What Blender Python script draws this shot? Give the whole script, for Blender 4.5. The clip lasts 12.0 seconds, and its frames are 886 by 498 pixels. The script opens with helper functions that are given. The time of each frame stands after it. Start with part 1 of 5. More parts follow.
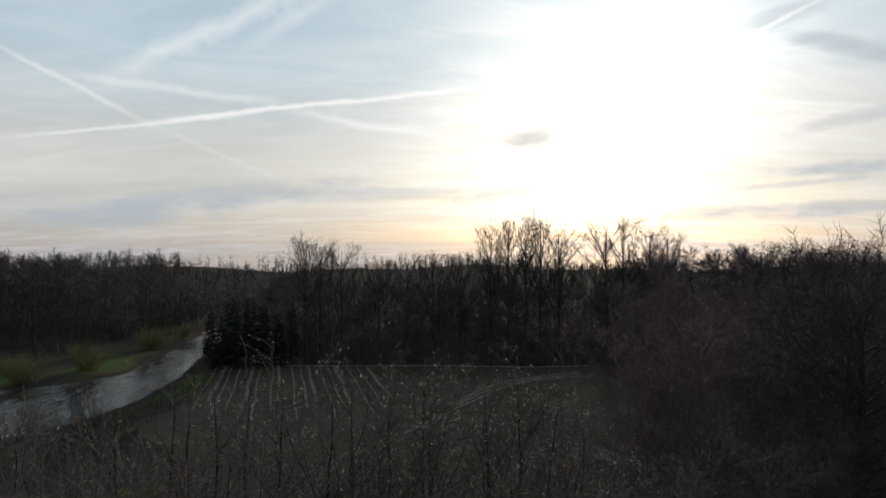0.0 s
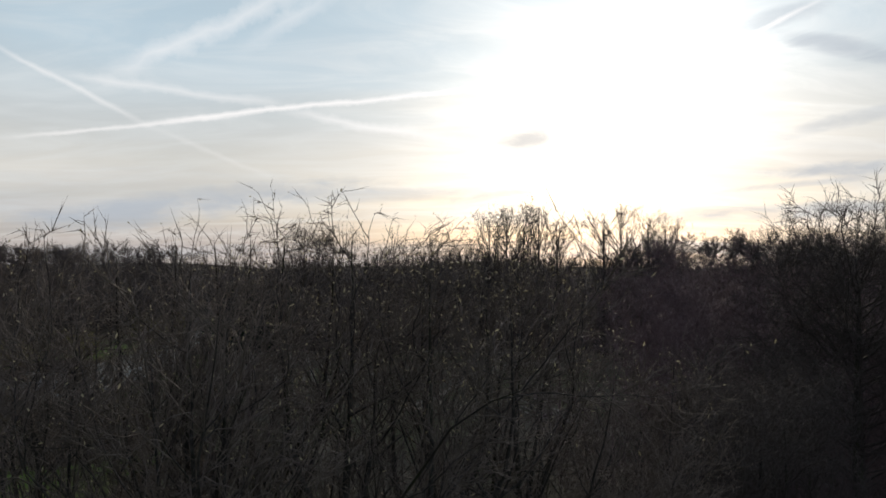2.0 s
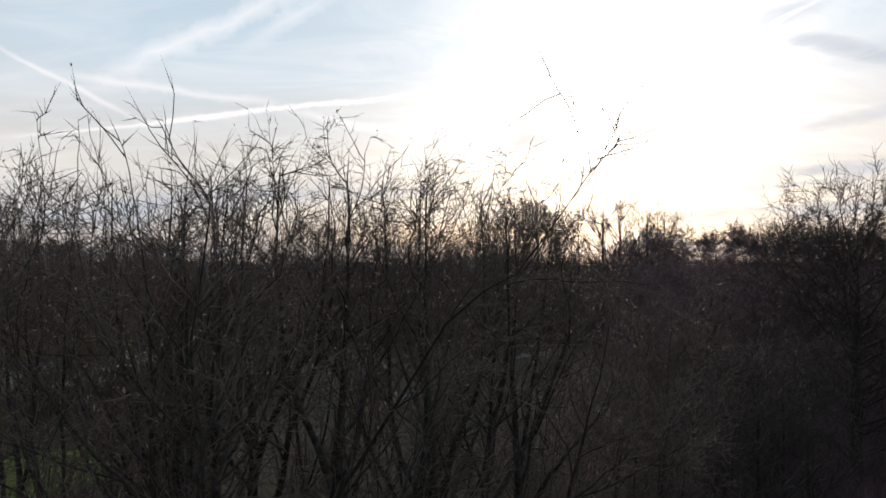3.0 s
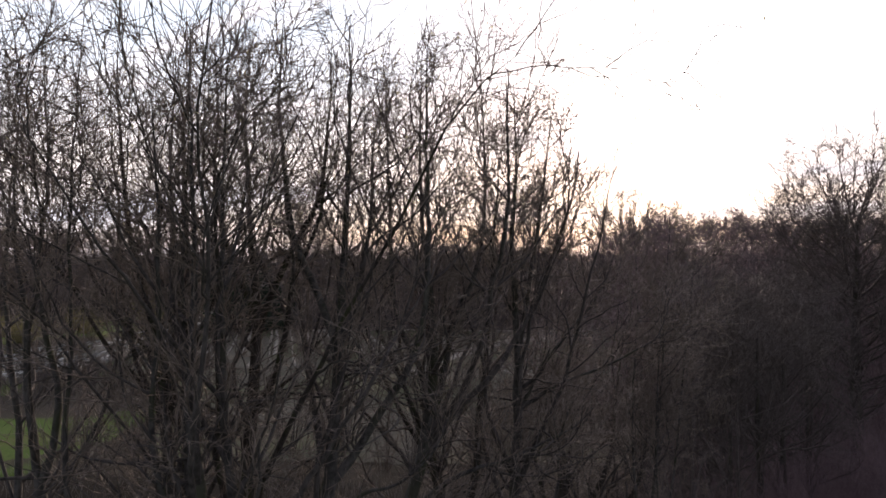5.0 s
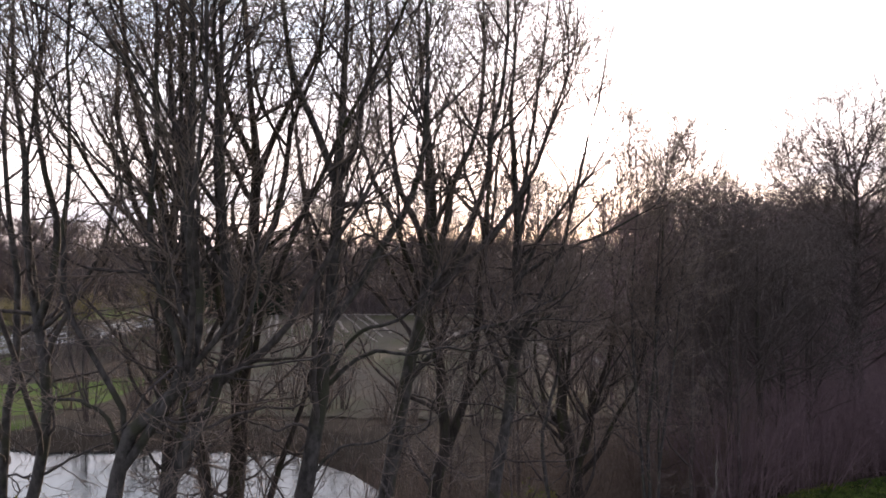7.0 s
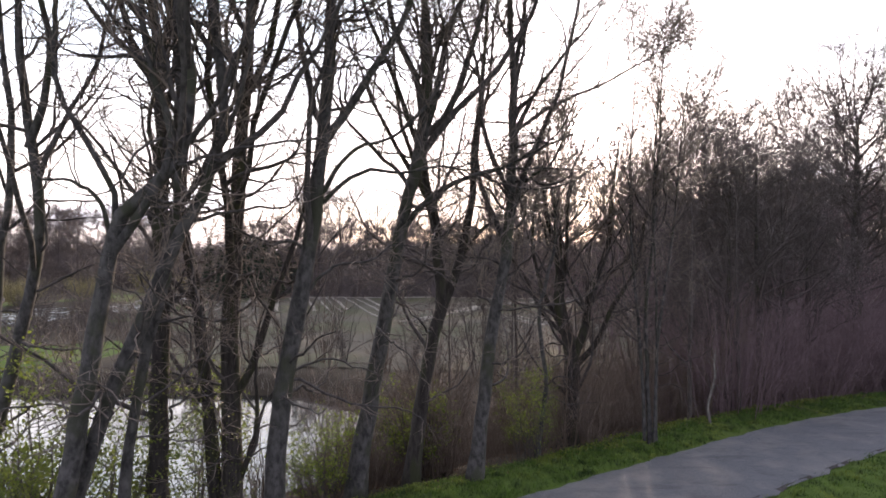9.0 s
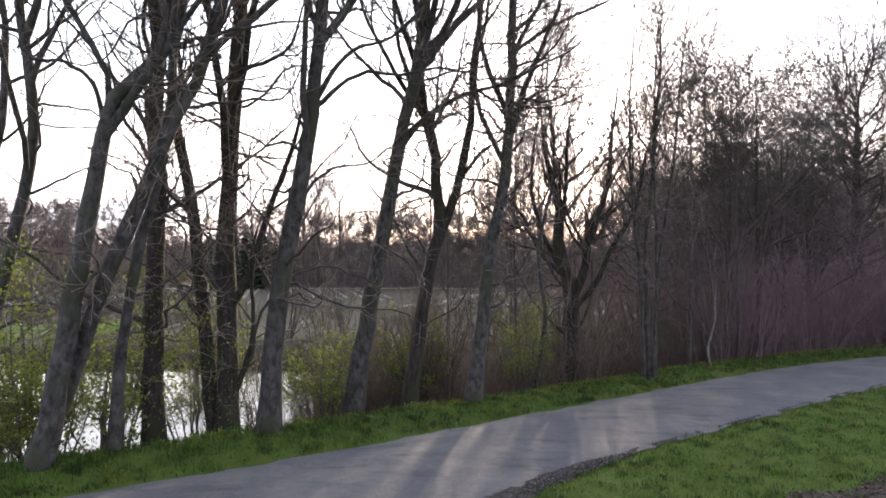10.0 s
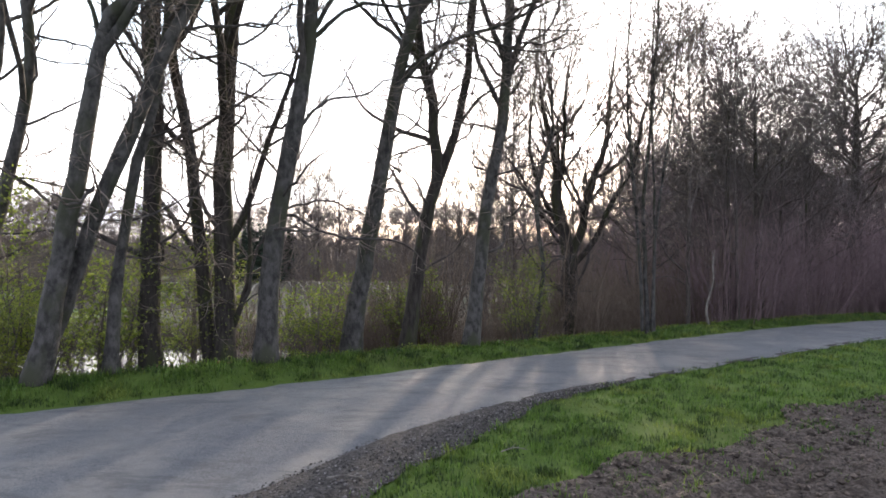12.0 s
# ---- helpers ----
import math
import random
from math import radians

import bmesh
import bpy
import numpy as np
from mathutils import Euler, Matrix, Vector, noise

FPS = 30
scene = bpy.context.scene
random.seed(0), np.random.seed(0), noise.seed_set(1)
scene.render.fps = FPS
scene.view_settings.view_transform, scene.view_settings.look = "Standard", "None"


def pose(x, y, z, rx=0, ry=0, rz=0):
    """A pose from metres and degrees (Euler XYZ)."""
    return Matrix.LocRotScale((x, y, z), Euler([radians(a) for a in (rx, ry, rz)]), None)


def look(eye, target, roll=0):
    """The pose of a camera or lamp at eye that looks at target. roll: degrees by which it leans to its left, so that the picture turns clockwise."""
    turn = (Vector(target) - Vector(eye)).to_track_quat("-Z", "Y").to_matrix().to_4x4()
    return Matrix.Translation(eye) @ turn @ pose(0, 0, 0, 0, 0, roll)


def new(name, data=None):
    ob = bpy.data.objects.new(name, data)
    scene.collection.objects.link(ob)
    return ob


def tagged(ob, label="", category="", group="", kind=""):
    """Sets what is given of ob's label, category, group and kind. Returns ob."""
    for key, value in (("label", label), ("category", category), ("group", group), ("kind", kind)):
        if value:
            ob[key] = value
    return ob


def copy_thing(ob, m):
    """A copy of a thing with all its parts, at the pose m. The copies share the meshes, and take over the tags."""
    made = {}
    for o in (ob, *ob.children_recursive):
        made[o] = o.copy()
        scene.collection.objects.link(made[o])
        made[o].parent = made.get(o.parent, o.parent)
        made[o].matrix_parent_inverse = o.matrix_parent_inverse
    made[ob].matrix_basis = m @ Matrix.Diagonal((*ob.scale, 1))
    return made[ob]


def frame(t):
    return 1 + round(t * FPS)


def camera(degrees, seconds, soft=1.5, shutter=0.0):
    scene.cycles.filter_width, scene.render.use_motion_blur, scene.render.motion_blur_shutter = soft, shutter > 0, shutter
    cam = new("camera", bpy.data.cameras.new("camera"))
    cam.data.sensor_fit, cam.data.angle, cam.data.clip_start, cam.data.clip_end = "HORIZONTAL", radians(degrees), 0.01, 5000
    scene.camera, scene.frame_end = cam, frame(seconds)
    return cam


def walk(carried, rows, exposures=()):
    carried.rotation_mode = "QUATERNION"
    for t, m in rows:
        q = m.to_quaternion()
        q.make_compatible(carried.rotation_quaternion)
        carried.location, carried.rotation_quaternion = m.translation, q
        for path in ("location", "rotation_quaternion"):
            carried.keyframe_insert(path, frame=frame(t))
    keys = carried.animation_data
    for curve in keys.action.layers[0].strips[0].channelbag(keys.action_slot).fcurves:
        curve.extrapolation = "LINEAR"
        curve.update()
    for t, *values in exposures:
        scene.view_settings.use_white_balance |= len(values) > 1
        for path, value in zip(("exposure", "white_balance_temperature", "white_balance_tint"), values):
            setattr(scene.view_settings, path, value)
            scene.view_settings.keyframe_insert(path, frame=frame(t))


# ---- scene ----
# ---- camera: a slow vertical descent beside a tree row ----
cam = camera(71.0, 12.0, soft=1.7)
PATH = [
        (0.0, pose(-0.097, -0.059, 21.000, 91.05, 0, 0.12)),
        (0.5, pose(-0.100, -0.060, 20.221, 91.06, 0, 0.08)),
        (1.0, pose(-0.082, -0.058, 19.389, 91.07, 0, 0.03)),
        (1.5, pose(-0.103, -0.071, 18.556, 91.11, 0, -0.02)),
        (2.0, pose(-0.139, -0.096, 17.723, 91.13, 0, -0.06)),
        (2.5, pose(-0.105, -0.051, 16.923, 91.13, 0, -0.11)),
        (2.7, pose(-0.080, -0.040, 16.594, 91.12, 0, -0.12)),
        (4.3, pose(-0.050, -0.116, 14.124, 91.11, 0, -0.06)),
        (4.5, pose(-0.047, -0.132, 13.817, 91.11, 0, -0.06)),
        (5.0, pose(-0.059, -0.169, 13.040, 91.09, 0, -0.03)),
        (5.5, pose(-0.054, -0.168, 12.256, 91.11, 0, -0.03)),
        (6.0, pose(-0.054, -0.173, 11.344, 91.10, 0, -0.03)),
        (6.5, pose(-0.046, -0.126, 10.516, 91.11, 0, -0.04)),
        (7.0, pose(-0.048, -0.084, 9.597, 91.08, 0, -0.05)),
        (7.2, pose(-0.044, -0.069, 9.222, 91.08, 0, -0.04)),
        (8.8, pose(0.060, -0.000, 6.184, 91.10, 0, 0.06)),
        (9.0, pose(0.096, 0.063, 5.764, 91.10, 0, 0.07)),
        (9.5, pose(0.131, 0.122, 4.752, 91.10, 0, 0.07)),
        (10.0, pose(0.134, 0.237, 3.747, 91.09, 0, 0.04)),
        (10.5, pose(0.147, 0.260, 3.028, 91.10, 0, 0.04)),
        (11.0, pose(0.164, 0.248, 2.506, 91.07, 0, 0.06)),
        (11.5, pose(0.177, 0.266, 2.385, 91.09, 0, 0.05)),
        (12.0, pose(0.199, 0.275, 2.328, 91.09, 0, 0.04))]
EXPOSURES = [(0.0, 0.0, 6500, 12), (2.5, 0.15, 6600, 15), (4.5, 1.0, 6900, 26), (7.0, 1.8, 7000, 31), (9.0, 2.30, 6900, 27), (10.5, 2.52, 6800, 22), (12.0, 2.60, 6750, 19)]
walk(cam, PATH, EXPOSURES)

# ---- world and sun ----
SUN_DIR = Vector((261, 1099, 226)).normalized()
SUN_ELEV = math.asin(SUN_DIR.z)
SUN_AZ = math.atan2(SUN_DIR.x, SUN_DIR.y)


class Net:
    """Short-hand for building node trees."""

    def __init__(self, tree):
        self.t = tree

    def node(self, kind, **kw):
        n = self.t.nodes.new(kind)
        for k, v in kw.items():
            if k == "op":
                n.operation = v
            elif k == "blend":
                n.blend_type = v
            elif k == "dtype":
                n.data_type = v
        return n

    def put(self, sock, v):
        if isinstance(v, bpy.types.NodeSocket):
            self.t.links.new(v, sock)
        elif isinstance(v, (int, float)):
            sock.default_value = v
        elif len(v) == 3 and sock.type == "RGBA":
            sock.default_value = (*v, 1)
        else:
            sock.default_value = v

    def math(self, op, a, b=0.0, c=0.0):
        n = self.node("ShaderNodeMath", op=op)
        for k, v in enumerate((a, b, c)):
            self.put(n.inputs[k], v)
        return n.outputs[0]

    def vmath(self, op, a, b=(0, 0, 0)):
        n = self.node("ShaderNodeVectorMath", op=op)
        self.put(n.inputs[0], a)
        if op == "SCALE":
            self.put(n.inputs[3], b)
        else:
            self.put(n.inputs[1], b)
        return n.outputs["Value"] if op in ("DOT_PRODUCT", "LENGTH") else n.outputs[0]

    def mix(self, f, a, b, blend="MIX"):
        n = self.node("ShaderNodeMix", dtype="RGBA", blend=blend)
        self.put(n.inputs[0], f)
        self.put(n.inputs[6], a)
        self.put(n.inputs[7], b)
        return n.outputs[2]

    def noise(self, vec, scale, detail=4.0, rough=0.55, dist=0.0):
        n = self.node("ShaderNodeTexNoise")
        self.put(n.inputs["Vector"], vec)
        self.put(n.inputs["Scale"], scale)
        self.put(n.inputs["Detail"], detail)
        self.put(n.inputs["Roughness"], rough)
        self.put(n.inputs["Distortion"], dist)
        return n.outputs["Fac"]

    def ramp(self, f, lo, hi, a=0.0, b=1.0):
        n = self.node("ShaderNodeMapRange")
        n.interpolation_type = "SMOOTHSTEP"
        for k, v in enumerate((f, lo, hi, a, b)):
            self.put(n.inputs[k], v)
        return n.outputs[0]

    def mapped(self, vec, scale=(1, 1, 1), loc=(0, 0, 0), rot=(0, 0, 0)):
        n = self.node("ShaderNodeMapping")
        self.put(n.inputs["Vector"], vec)
        self.put(n.inputs["Location"], loc)
        self.put(n.inputs["Rotation"], rot)
        self.put(n.inputs["Scale"], scale)
        return n.outputs[0]


def build_world():
    w = bpy.data.worlds.new("evening_sky")
    scene.world = w
    w.use_nodes = True
    w.node_tree.nodes.clear()
    n = Net(w.node_tree)
    way = n.node("ShaderNodeTexCoord").outputs["Generated"]
    sky = n.node("ShaderNodeTexSky")
    sky.sky_type = "NISHITA"
    sky.sun_disc = False
    sky.sun_elevation = SUN_ELEV
    sky.sun_rotation = SUN_AZ
    sky.air_density, sky.dust_density, sky.ozone_density = 1.0, 2.0, 1.5
    sep = n.node("ShaderNodeSeparateXYZ")
    n.put(sep.inputs[0], way)
    x, y, z = sep.outputs
    base = n.mix(1.0, sky.outputs[0], (0.05, 0.05, 0.05), "MULTIPLY")
    # thin high cloud: stretched along the horizon
    zz = n.math("ADD", n.math("MAXIMUM", z, 0.0), 0.12)
    plane = n.node("ShaderNodeCombineXYZ")
    n.put(plane.inputs[0], n.math("DIVIDE", x, zz))
    n.put(plane.inputs[1], n.math("DIVIDE", y, zz))
    veil = n.noise(n.mapped(plane.outputs[0], (0.35, 1.0, 1.0)), 0.9, 6, 0.55, 0.6)
    veil = n.ramp(veil, 0.3, 0.75)
    wisp = n.ramp(n.noise(n.mapped(plane.outputs[0], (0.8, 2.2, 1.0), rot=(0, 0, 0.5)), 1.6, 7, 0.6, 0.9), 0.35, 0.75)
    low = n.mix(n.ramp(z, 0.0, 0.11), (0.50, 0.46, 0.45), (0.74, 0.73, 0.67))
    whiteness = n.mix(n.ramp(z, 0.10, 0.34), low, (0.52, 0.68, 0.77))
    whiteness = n.mix(n.math("MULTIPLY", wisp, 0.45), whiteness, (0.82, 0.88, 0.88))
    ahead = n.math("MULTIPLY", n.ramp(y, -0.2, 0.6), n.ramp(z, 0.85, 0.35))  # the thin cloud lights up on the sun's side only
    whiteness = n.mix(ahead, (0.175, 0.195, 0.25), whiteness)
    col = n.mix(n.math("MULTIPLY_ADD", veil, 0.25, 0.65), base, whiteness)
    # grey cloud: bands low over the horizon, and a few single clouds
    band = n.noise(n.mapped(plane.outputs[0], (0.22, 0.8, 1.0), (3.1, 0.4, 0)), 0.8, 5, 0.5, 0.8)
    band = n.math("MULTIPLY", n.ramp(band, 0.45, 0.7), n.ramp(z, 0.3, 0.06))
    col = n.mix(n.math("MULTIPLY", band, 0.45), col, (0.42, 0.46, 0.50))
    yy = n.math("MAXIMUM", y, 0.05)
    u, v = n.math("DIVIDE", x, yy), n.math("DIVIDE", z, yy)
    puff = n.noise(n.mapped(way, (14, 14, 40)), 1.0, 5, 0.6, 0.5)
    dim = n.math("MULTIPLY", band, 0.35)
    for (cu, cv, ru_, rv_, slope, amt) in CLOUDS:
        du_ = n.math("SUBTRACT", u, cu)
        dv_ = n.math("SUBTRACT", n.math("SUBTRACT", v, cv), n.math("MULTIPLY", du_, slope))
        q = n.math("ADD", n.math("POWER", n.math("DIVIDE", du_, ru_), 2.0), n.math("POWER", n.math("DIVIDE", dv_, rv_), 2.0))
        q = n.math("ADD", q, n.math("MULTIPLY_ADD", puff, 3.0, -1.5))
        mask = n.math("MULTIPLY", n.ramp(q, 1.5, -0.3), amt)
        dim = n.math("MAXIMUM", dim, mask)
        col = n.mix(mask, col, (0.40, 0.46, 0.52))
    # vapour trails: straight lines in the sky, as azimuth and height slopes
    fray = n.noise(n.mapped(way, (60, 60, 60)), 1.0, 4, 0.6)
    ragged = n.noise(n.mapped(way, (9, 9, 9)), 1.0, 4, 0.6)
    for (u0, v0, u1, v1, wid, amt) in TRAILS:
        ln = math.hypot(u1 - u0, v1 - v0)
        du, dv = (u1 - u0) / ln, (v1 - v0) / ln
        ru, rv = n.math("SUBTRACT", u, u0), n.math("SUBTRACT", v, v0)
        along = n.math("ADD", n.math("MULTIPLY", ru, du), n.math("MULTIPLY", rv, dv))
        off = n.math("SUBTRACT", n.math("MULTIPLY", rv, du), n.math("MULTIPLY", ru, dv))
        off = n.math("ADD", off, n.math("MULTIPLY", n.math("SUBTRACT", ragged, 0.5), wid * 2.5))
        edge = n.math("MULTIPLY_ADD", fray, wid * 1.6, wid * 0.3)
        near = n.math("SUBTRACT", 1.0, n.math("MINIMUM", n.math("DIVIDE", n.math("ABSOLUTE", off), edge), 1.0))
        ends = n.math("MULTIPLY", n.ramp(along, -0.02, 0.12), n.ramp(along, ln + 0.02, ln - 0.12))
        col = n.mix(n.math("MULTIPLY", n.math("MULTIPLY", near, ends), amt), col, (0.95, 0.95, 0.93))
    # the sun behind thin cloud brightens the sky round it
    unit = n.vmath("NORMALIZE", way)
    c = n.math("MAXIMUM", n.vmath("DOT_PRODUCT", unit, tuple(SUN_DIR)), 0.0)
    glow = n.math("ADD", n.math("MULTIPLY", n.math("POWER", c, 46.0), 0.44), n.math("MULTIPLY", n.math("POWER", c, 10.0), 0.07))
    lobe = n.math("MAXIMUM", n.vmath("DOT_PRODUCT", unit, tuple(Vector((0.38, 1.0, 0.31)).normalized())), 0.0)
    glow = n.math("ADD", glow, n.math("MULTIPLY", n.math("POWER", lobe, 60.0), 0.30))
    glow = n.math("MULTIPLY", glow, n.math("MULTIPLY_ADD", n.math("ADD", wisp, veil), 0.45, 0.60))
    glow = n.math("MULTIPLY", glow, n.math("SUBTRACT", 1.0, n.math("MULTIPLY", dim, 0.8)))
    glow = n.math("ADD", glow, n.math("MULTIPLY", n.math("POWER", c, 2500.0), 8.0))
    glowcol = n.node("ShaderNodeVectorMath", op="SCALE")
    n.put(glowcol.inputs[0], (1.0, 0.97, 0.90))
    n.put(glowcol.inputs[3], glow)
    col = n.mix(1.0, col, glowcol.outputs[0], "ADD")
    du_, dv_ = n.math("SUBTRACT", u, 0.128), n.math("SUBTRACT", v, 0.193)
    dv_ = n.math("SUBTRACT", dv_, n.math("MULTIPLY", du_, 0.22))
    q = n.math("ADD", n.math("POWER", n.math("DIVIDE", du_, 0.06), 2.0), n.math("POWER", n.math("DIVIDE", dv_, 0.021), 2.0))
    q = n.math("ADD", q, n.math("MULTIPLY_ADD", puff, 2.0, -1.0))
    col = n.mix(n.math("MULTIPLY", n.ramp(q, 1.1, -0.2), 0.75), col, (0.60, 0.61, 0.60))
    bg = n.node("ShaderNodeBackground")
    n.put(bg.inputs[0], col)
    n.put(bg.inputs[1], 1.0)
    out = n.node("ShaderNodeOutputWorld")
    n.put(out.inputs[0], bg.outputs[0])


TRAILS = [
    (-0.72, 0.198, -0.30, 0.238, 0.0045, 0.55),
    (-0.50, 0.222, 0.12, 0.285, 0.0055, 0.85),
    (-0.28, 0.245, 0.06, 0.190, 0.009, 0.50),
    (-0.76, 0.370, -0.46, 0.212, 0.0060, 0.42),
    (-0.64, 0.306, -0.22, 0.246, 0.0085, 0.36),
    (-0.56, 0.29, -0.20, 0.450, 0.022, 0.42),
    (-0.34, 0.33, -0.14, 0.46, 0.018, 0.30),
    (-0.50, 0.23, -0.24, 0.12, 0.006, 0.16),
    (0.44, 0.335, 0.64, 0.438, 0.005, 0.7),
]
# single grey clouds: place and half-size in the sky, slant, strength
CLOUDS = [
    (-0.52, 0.072, 0.20, 0.022, 0.08, 0.60),
    (-0.40, 0.098, 0.30, 0.020, 0.10, 0.50),
    (-0.14, 0.106, 0.25, 0.012, 0.02, 0.35),
    (0.66, 0.150, 0.16, 0.013, 0.05, 0.70),
    (0.60, 0.085, 0.30, 0.011, 0.03, 0.60),
    (0.58, 0.125, 0.14, 0.006, 0.10, 0.45),
    (0.66, 0.345, 0.12, 0.018, -0.20, 0.60),
    (0.56, 0.400, 0.08, 0.018, 0.30, 0.40),
    (0.66, 0.230, 0.12, 0.014, 0.25, 0.45),
    (0.12, 0.112, 0.12, 0.008, 0.15, 0.45),
    (0.45, 0.070, 0.20, 0.006, 0.02, 0.40),
]
build_world()
sun = new("sun", bpy.data.lights.new("sun", "SUN"))
sun.data.energy = 1.15
sun.data.angle = radians(0.9)
sun.data.color = (1.0, 0.86, 0.66)
sun.matrix_world = look((0, 0, 60), Vector((0, 0, 60)) - SUN_DIR)


# ---- materials ----
def material(name, build):
    m = bpy.data.materials.new(name)
    m.use_nodes = True
    n = Net(m.node_tree)
    b = m.node_tree.nodes["Principled BSDF"]
    build(n, b, n.node("ShaderNodeTexCoord").outputs["Object"])
    return m


def bump(n, b, h, strength, dist):
    k = n.node("ShaderNodeBump")
    n.put(k.inputs["Strength"], strength)
    n.put(k.inputs["Distance"], dist)
    n.put(k.inputs["Height"], h)
    n.put(b.inputs["Normal"], k.outputs[0])


def two_tone(name, a, bcol, scale, stretch=(1, 1, 1), rough=0.85, bumpiness=0.3, dist=0.02, third=None, spec=0.2):
    def build(n, b, co):
        v = n.mapped(co, stretch)
        big = n.noise(v, scale * 0.2, 3)
        small = n.noise(v, scale, 5, 0.65)
        col = n.mix(n.ramp(small, 0.3, 0.7), a, bcol)
        if third:
            col = n.mix(n.ramp(big, 0.48, 0.66), col, third)
        col = n.mix(n.math("MULTIPLY", n.node("ShaderNodeObjectInfo").outputs["Random"], 0.25), col, tuple(0.6 * k for k in a))
        n.put(b.inputs["Base Color"], col)
        n.put(b.inputs["Roughness"], rough)
        n.put(b.inputs["Specular IOR Level"], spec)
        if bumpiness:
            bump(n, b, n.math("ADD", small, big), bumpiness, dist)
    return material(name, build)


BARK_GREY = two_tone("bark_grey", (0.032, 0.031, 0.029), (0.135, 0.13, 0.12), 7, (1, 1, 0.6), 0.85, 0.9, 0.04, (0.065, 0.07, 0.045))
BARK_DARK = two_tone("bark_dark", (0.032, 0.028, 0.025), (0.085, 0.075, 0.066), 14, (1, 1, 0.25), 0.9, 0.8, 0.04, (0.06, 0.065, 0.035))
BARK_PALE = two_tone("bark_pale", (0.12, 0.11, 0.095), (0.30, 0.28, 0.245), 12, (1, 1, 0.5), 0.8, 0.4, 0.02)
NEAR_TWIG = two_tone("twig_grey_brown", (0.13, 0.108, 0.092), (0.26, 0.216, 0.18), 6, rough=0.7, bumpiness=0)
TWIG_TAN = two_tone("twig_tan", (0.11, 0.085, 0.064), (0.23, 0.18, 0.14), 3, rough=0.7, bumpiness=0)
BARK_LIMB = two_tone("bark_upper_limbs", (0.045, 0.041, 0.038), (0.125, 0.115, 0.105), 9, (1, 1, 0.5), 0.85, 0.5, 0.02)
TWIG = two_tone("twig_brown", (0.068, 0.058, 0.052), (0.135, 0.116, 0.102), 6, rough=0.7, bumpiness=0)
TWIG_RED = two_tone("twig_reddish", (0.155, 0.11, 0.112), (0.27, 0.195, 0.198), 4, rough=0.7, bumpiness=0)
TWIG_FAR = two_tone("twig_far_grey_brown", (0.115, 0.098, 0.092), (0.21, 0.18, 0.168), 4, rough=0.7, bumpiness=0)
WILLOW = two_tone("willow_twigs", (0.16, 0.145, 0.06), (0.30, 0.27, 0.12), 2, rough=0.7, bumpiness=0)
NEEDLE = two_tone("spruce_needles", (0.022, 0.034, 0.022), (0.045, 0.065, 0.04), 3, rough=0.7, bumpiness=0)


def leaf_material(name, a, bcol, trans=0.4, patchy=False):
    def build(n, b, co):
        r = n.node("ShaderNodeNewGeometry").outputs["Random Per Island"]
        col = n.mix(r, a, bcol)
        if patchy:
            col = n.mix(n.math("MULTIPLY", n.ramp(n.noise(co, 0.8, 4, 0.6), 0.50, 0.62), 0.75), col, (0.24, 0.30, 0.06))
            # darker spots, with the shade between tufts put into the blade colour too
            col = n.mix(n.math("MULTIPLY", n.ramp(n.noise(co, 3.1, 3, 0.6), 0.47, 0.6), 0.85), col, (0.022, 0.045, 0.011))
        n.put(b.inputs["Base Color"], col)
        n.put(b.inputs["Roughness"], 0.55)
        t = n.node("ShaderNodeBsdfTranslucent")
        n.put(t.inputs[0], col)
        m = n.node("ShaderNodeMixShader")
        n.put(m.inputs[0], trans)
        n.put(m.inputs[1], b.outputs[0])
        n.put(m.inputs[2], t.outputs[0])
        out = [k for k in n.t.nodes if k.type == "OUTPUT_MATERIAL"][0]
        n.put(out.inputs[0], m.outputs[0])
    return material(name, build)


GRASS = leaf_material("grass_blades", (0.032, 0.080, 0.014), (0.155, 0.27, 0.045), 0.5, True)
LEAF = leaf_material("young_leaves", (0.09, 0.135, 0.02), (0.26, 0.31, 0.06), 0.5)
IVY = leaf_material("ivy_leaves", (0.06, 0.09, 0.02), (0.18, 0.20, 0.05), 0.35)
CATKIN = leaf_material("catkins", (0.38, 0.34, 0.19), (0.72, 0.66, 0.44), 0.5)


def ground_build(n, b, co):
    at = n.node("ShaderNodeAttribute")
    at.attribute_name = "green"
    g = at.outputs["Fac"]
    big = n.noise(co, 0.12, 4)
    small = n.noise(co, 3.0, 6, 0.7)
    litter = n.mix(small, (0.03, 0.025, 0.018), (0.085, 0.07, 0.048))
    turf = n.mix(small, (0.030, 0.062, 0.012), (0.13, 0.20, 0.04))
    turf = n.mix(n.ramp(big, 0.5, 0.75), turf, (0.13, 0.12, 0.05))
    col = n.mix(n.ramp(n.math("ADD", g, n.math("MULTIPLY_ADD", small, 0.6, -0.3)), 0.35, 0.65), litter, turf)
    n.put(b.inputs["Base Color"], col)
    n.put(b.inputs["Roughness"], 0.95)
    n.put(b.inputs["Specular IOR Level"], 0.1)
    bump(n, b, small, 0.8, 0.08)


GROUND = material("ground_turf_and_litter", ground_build)


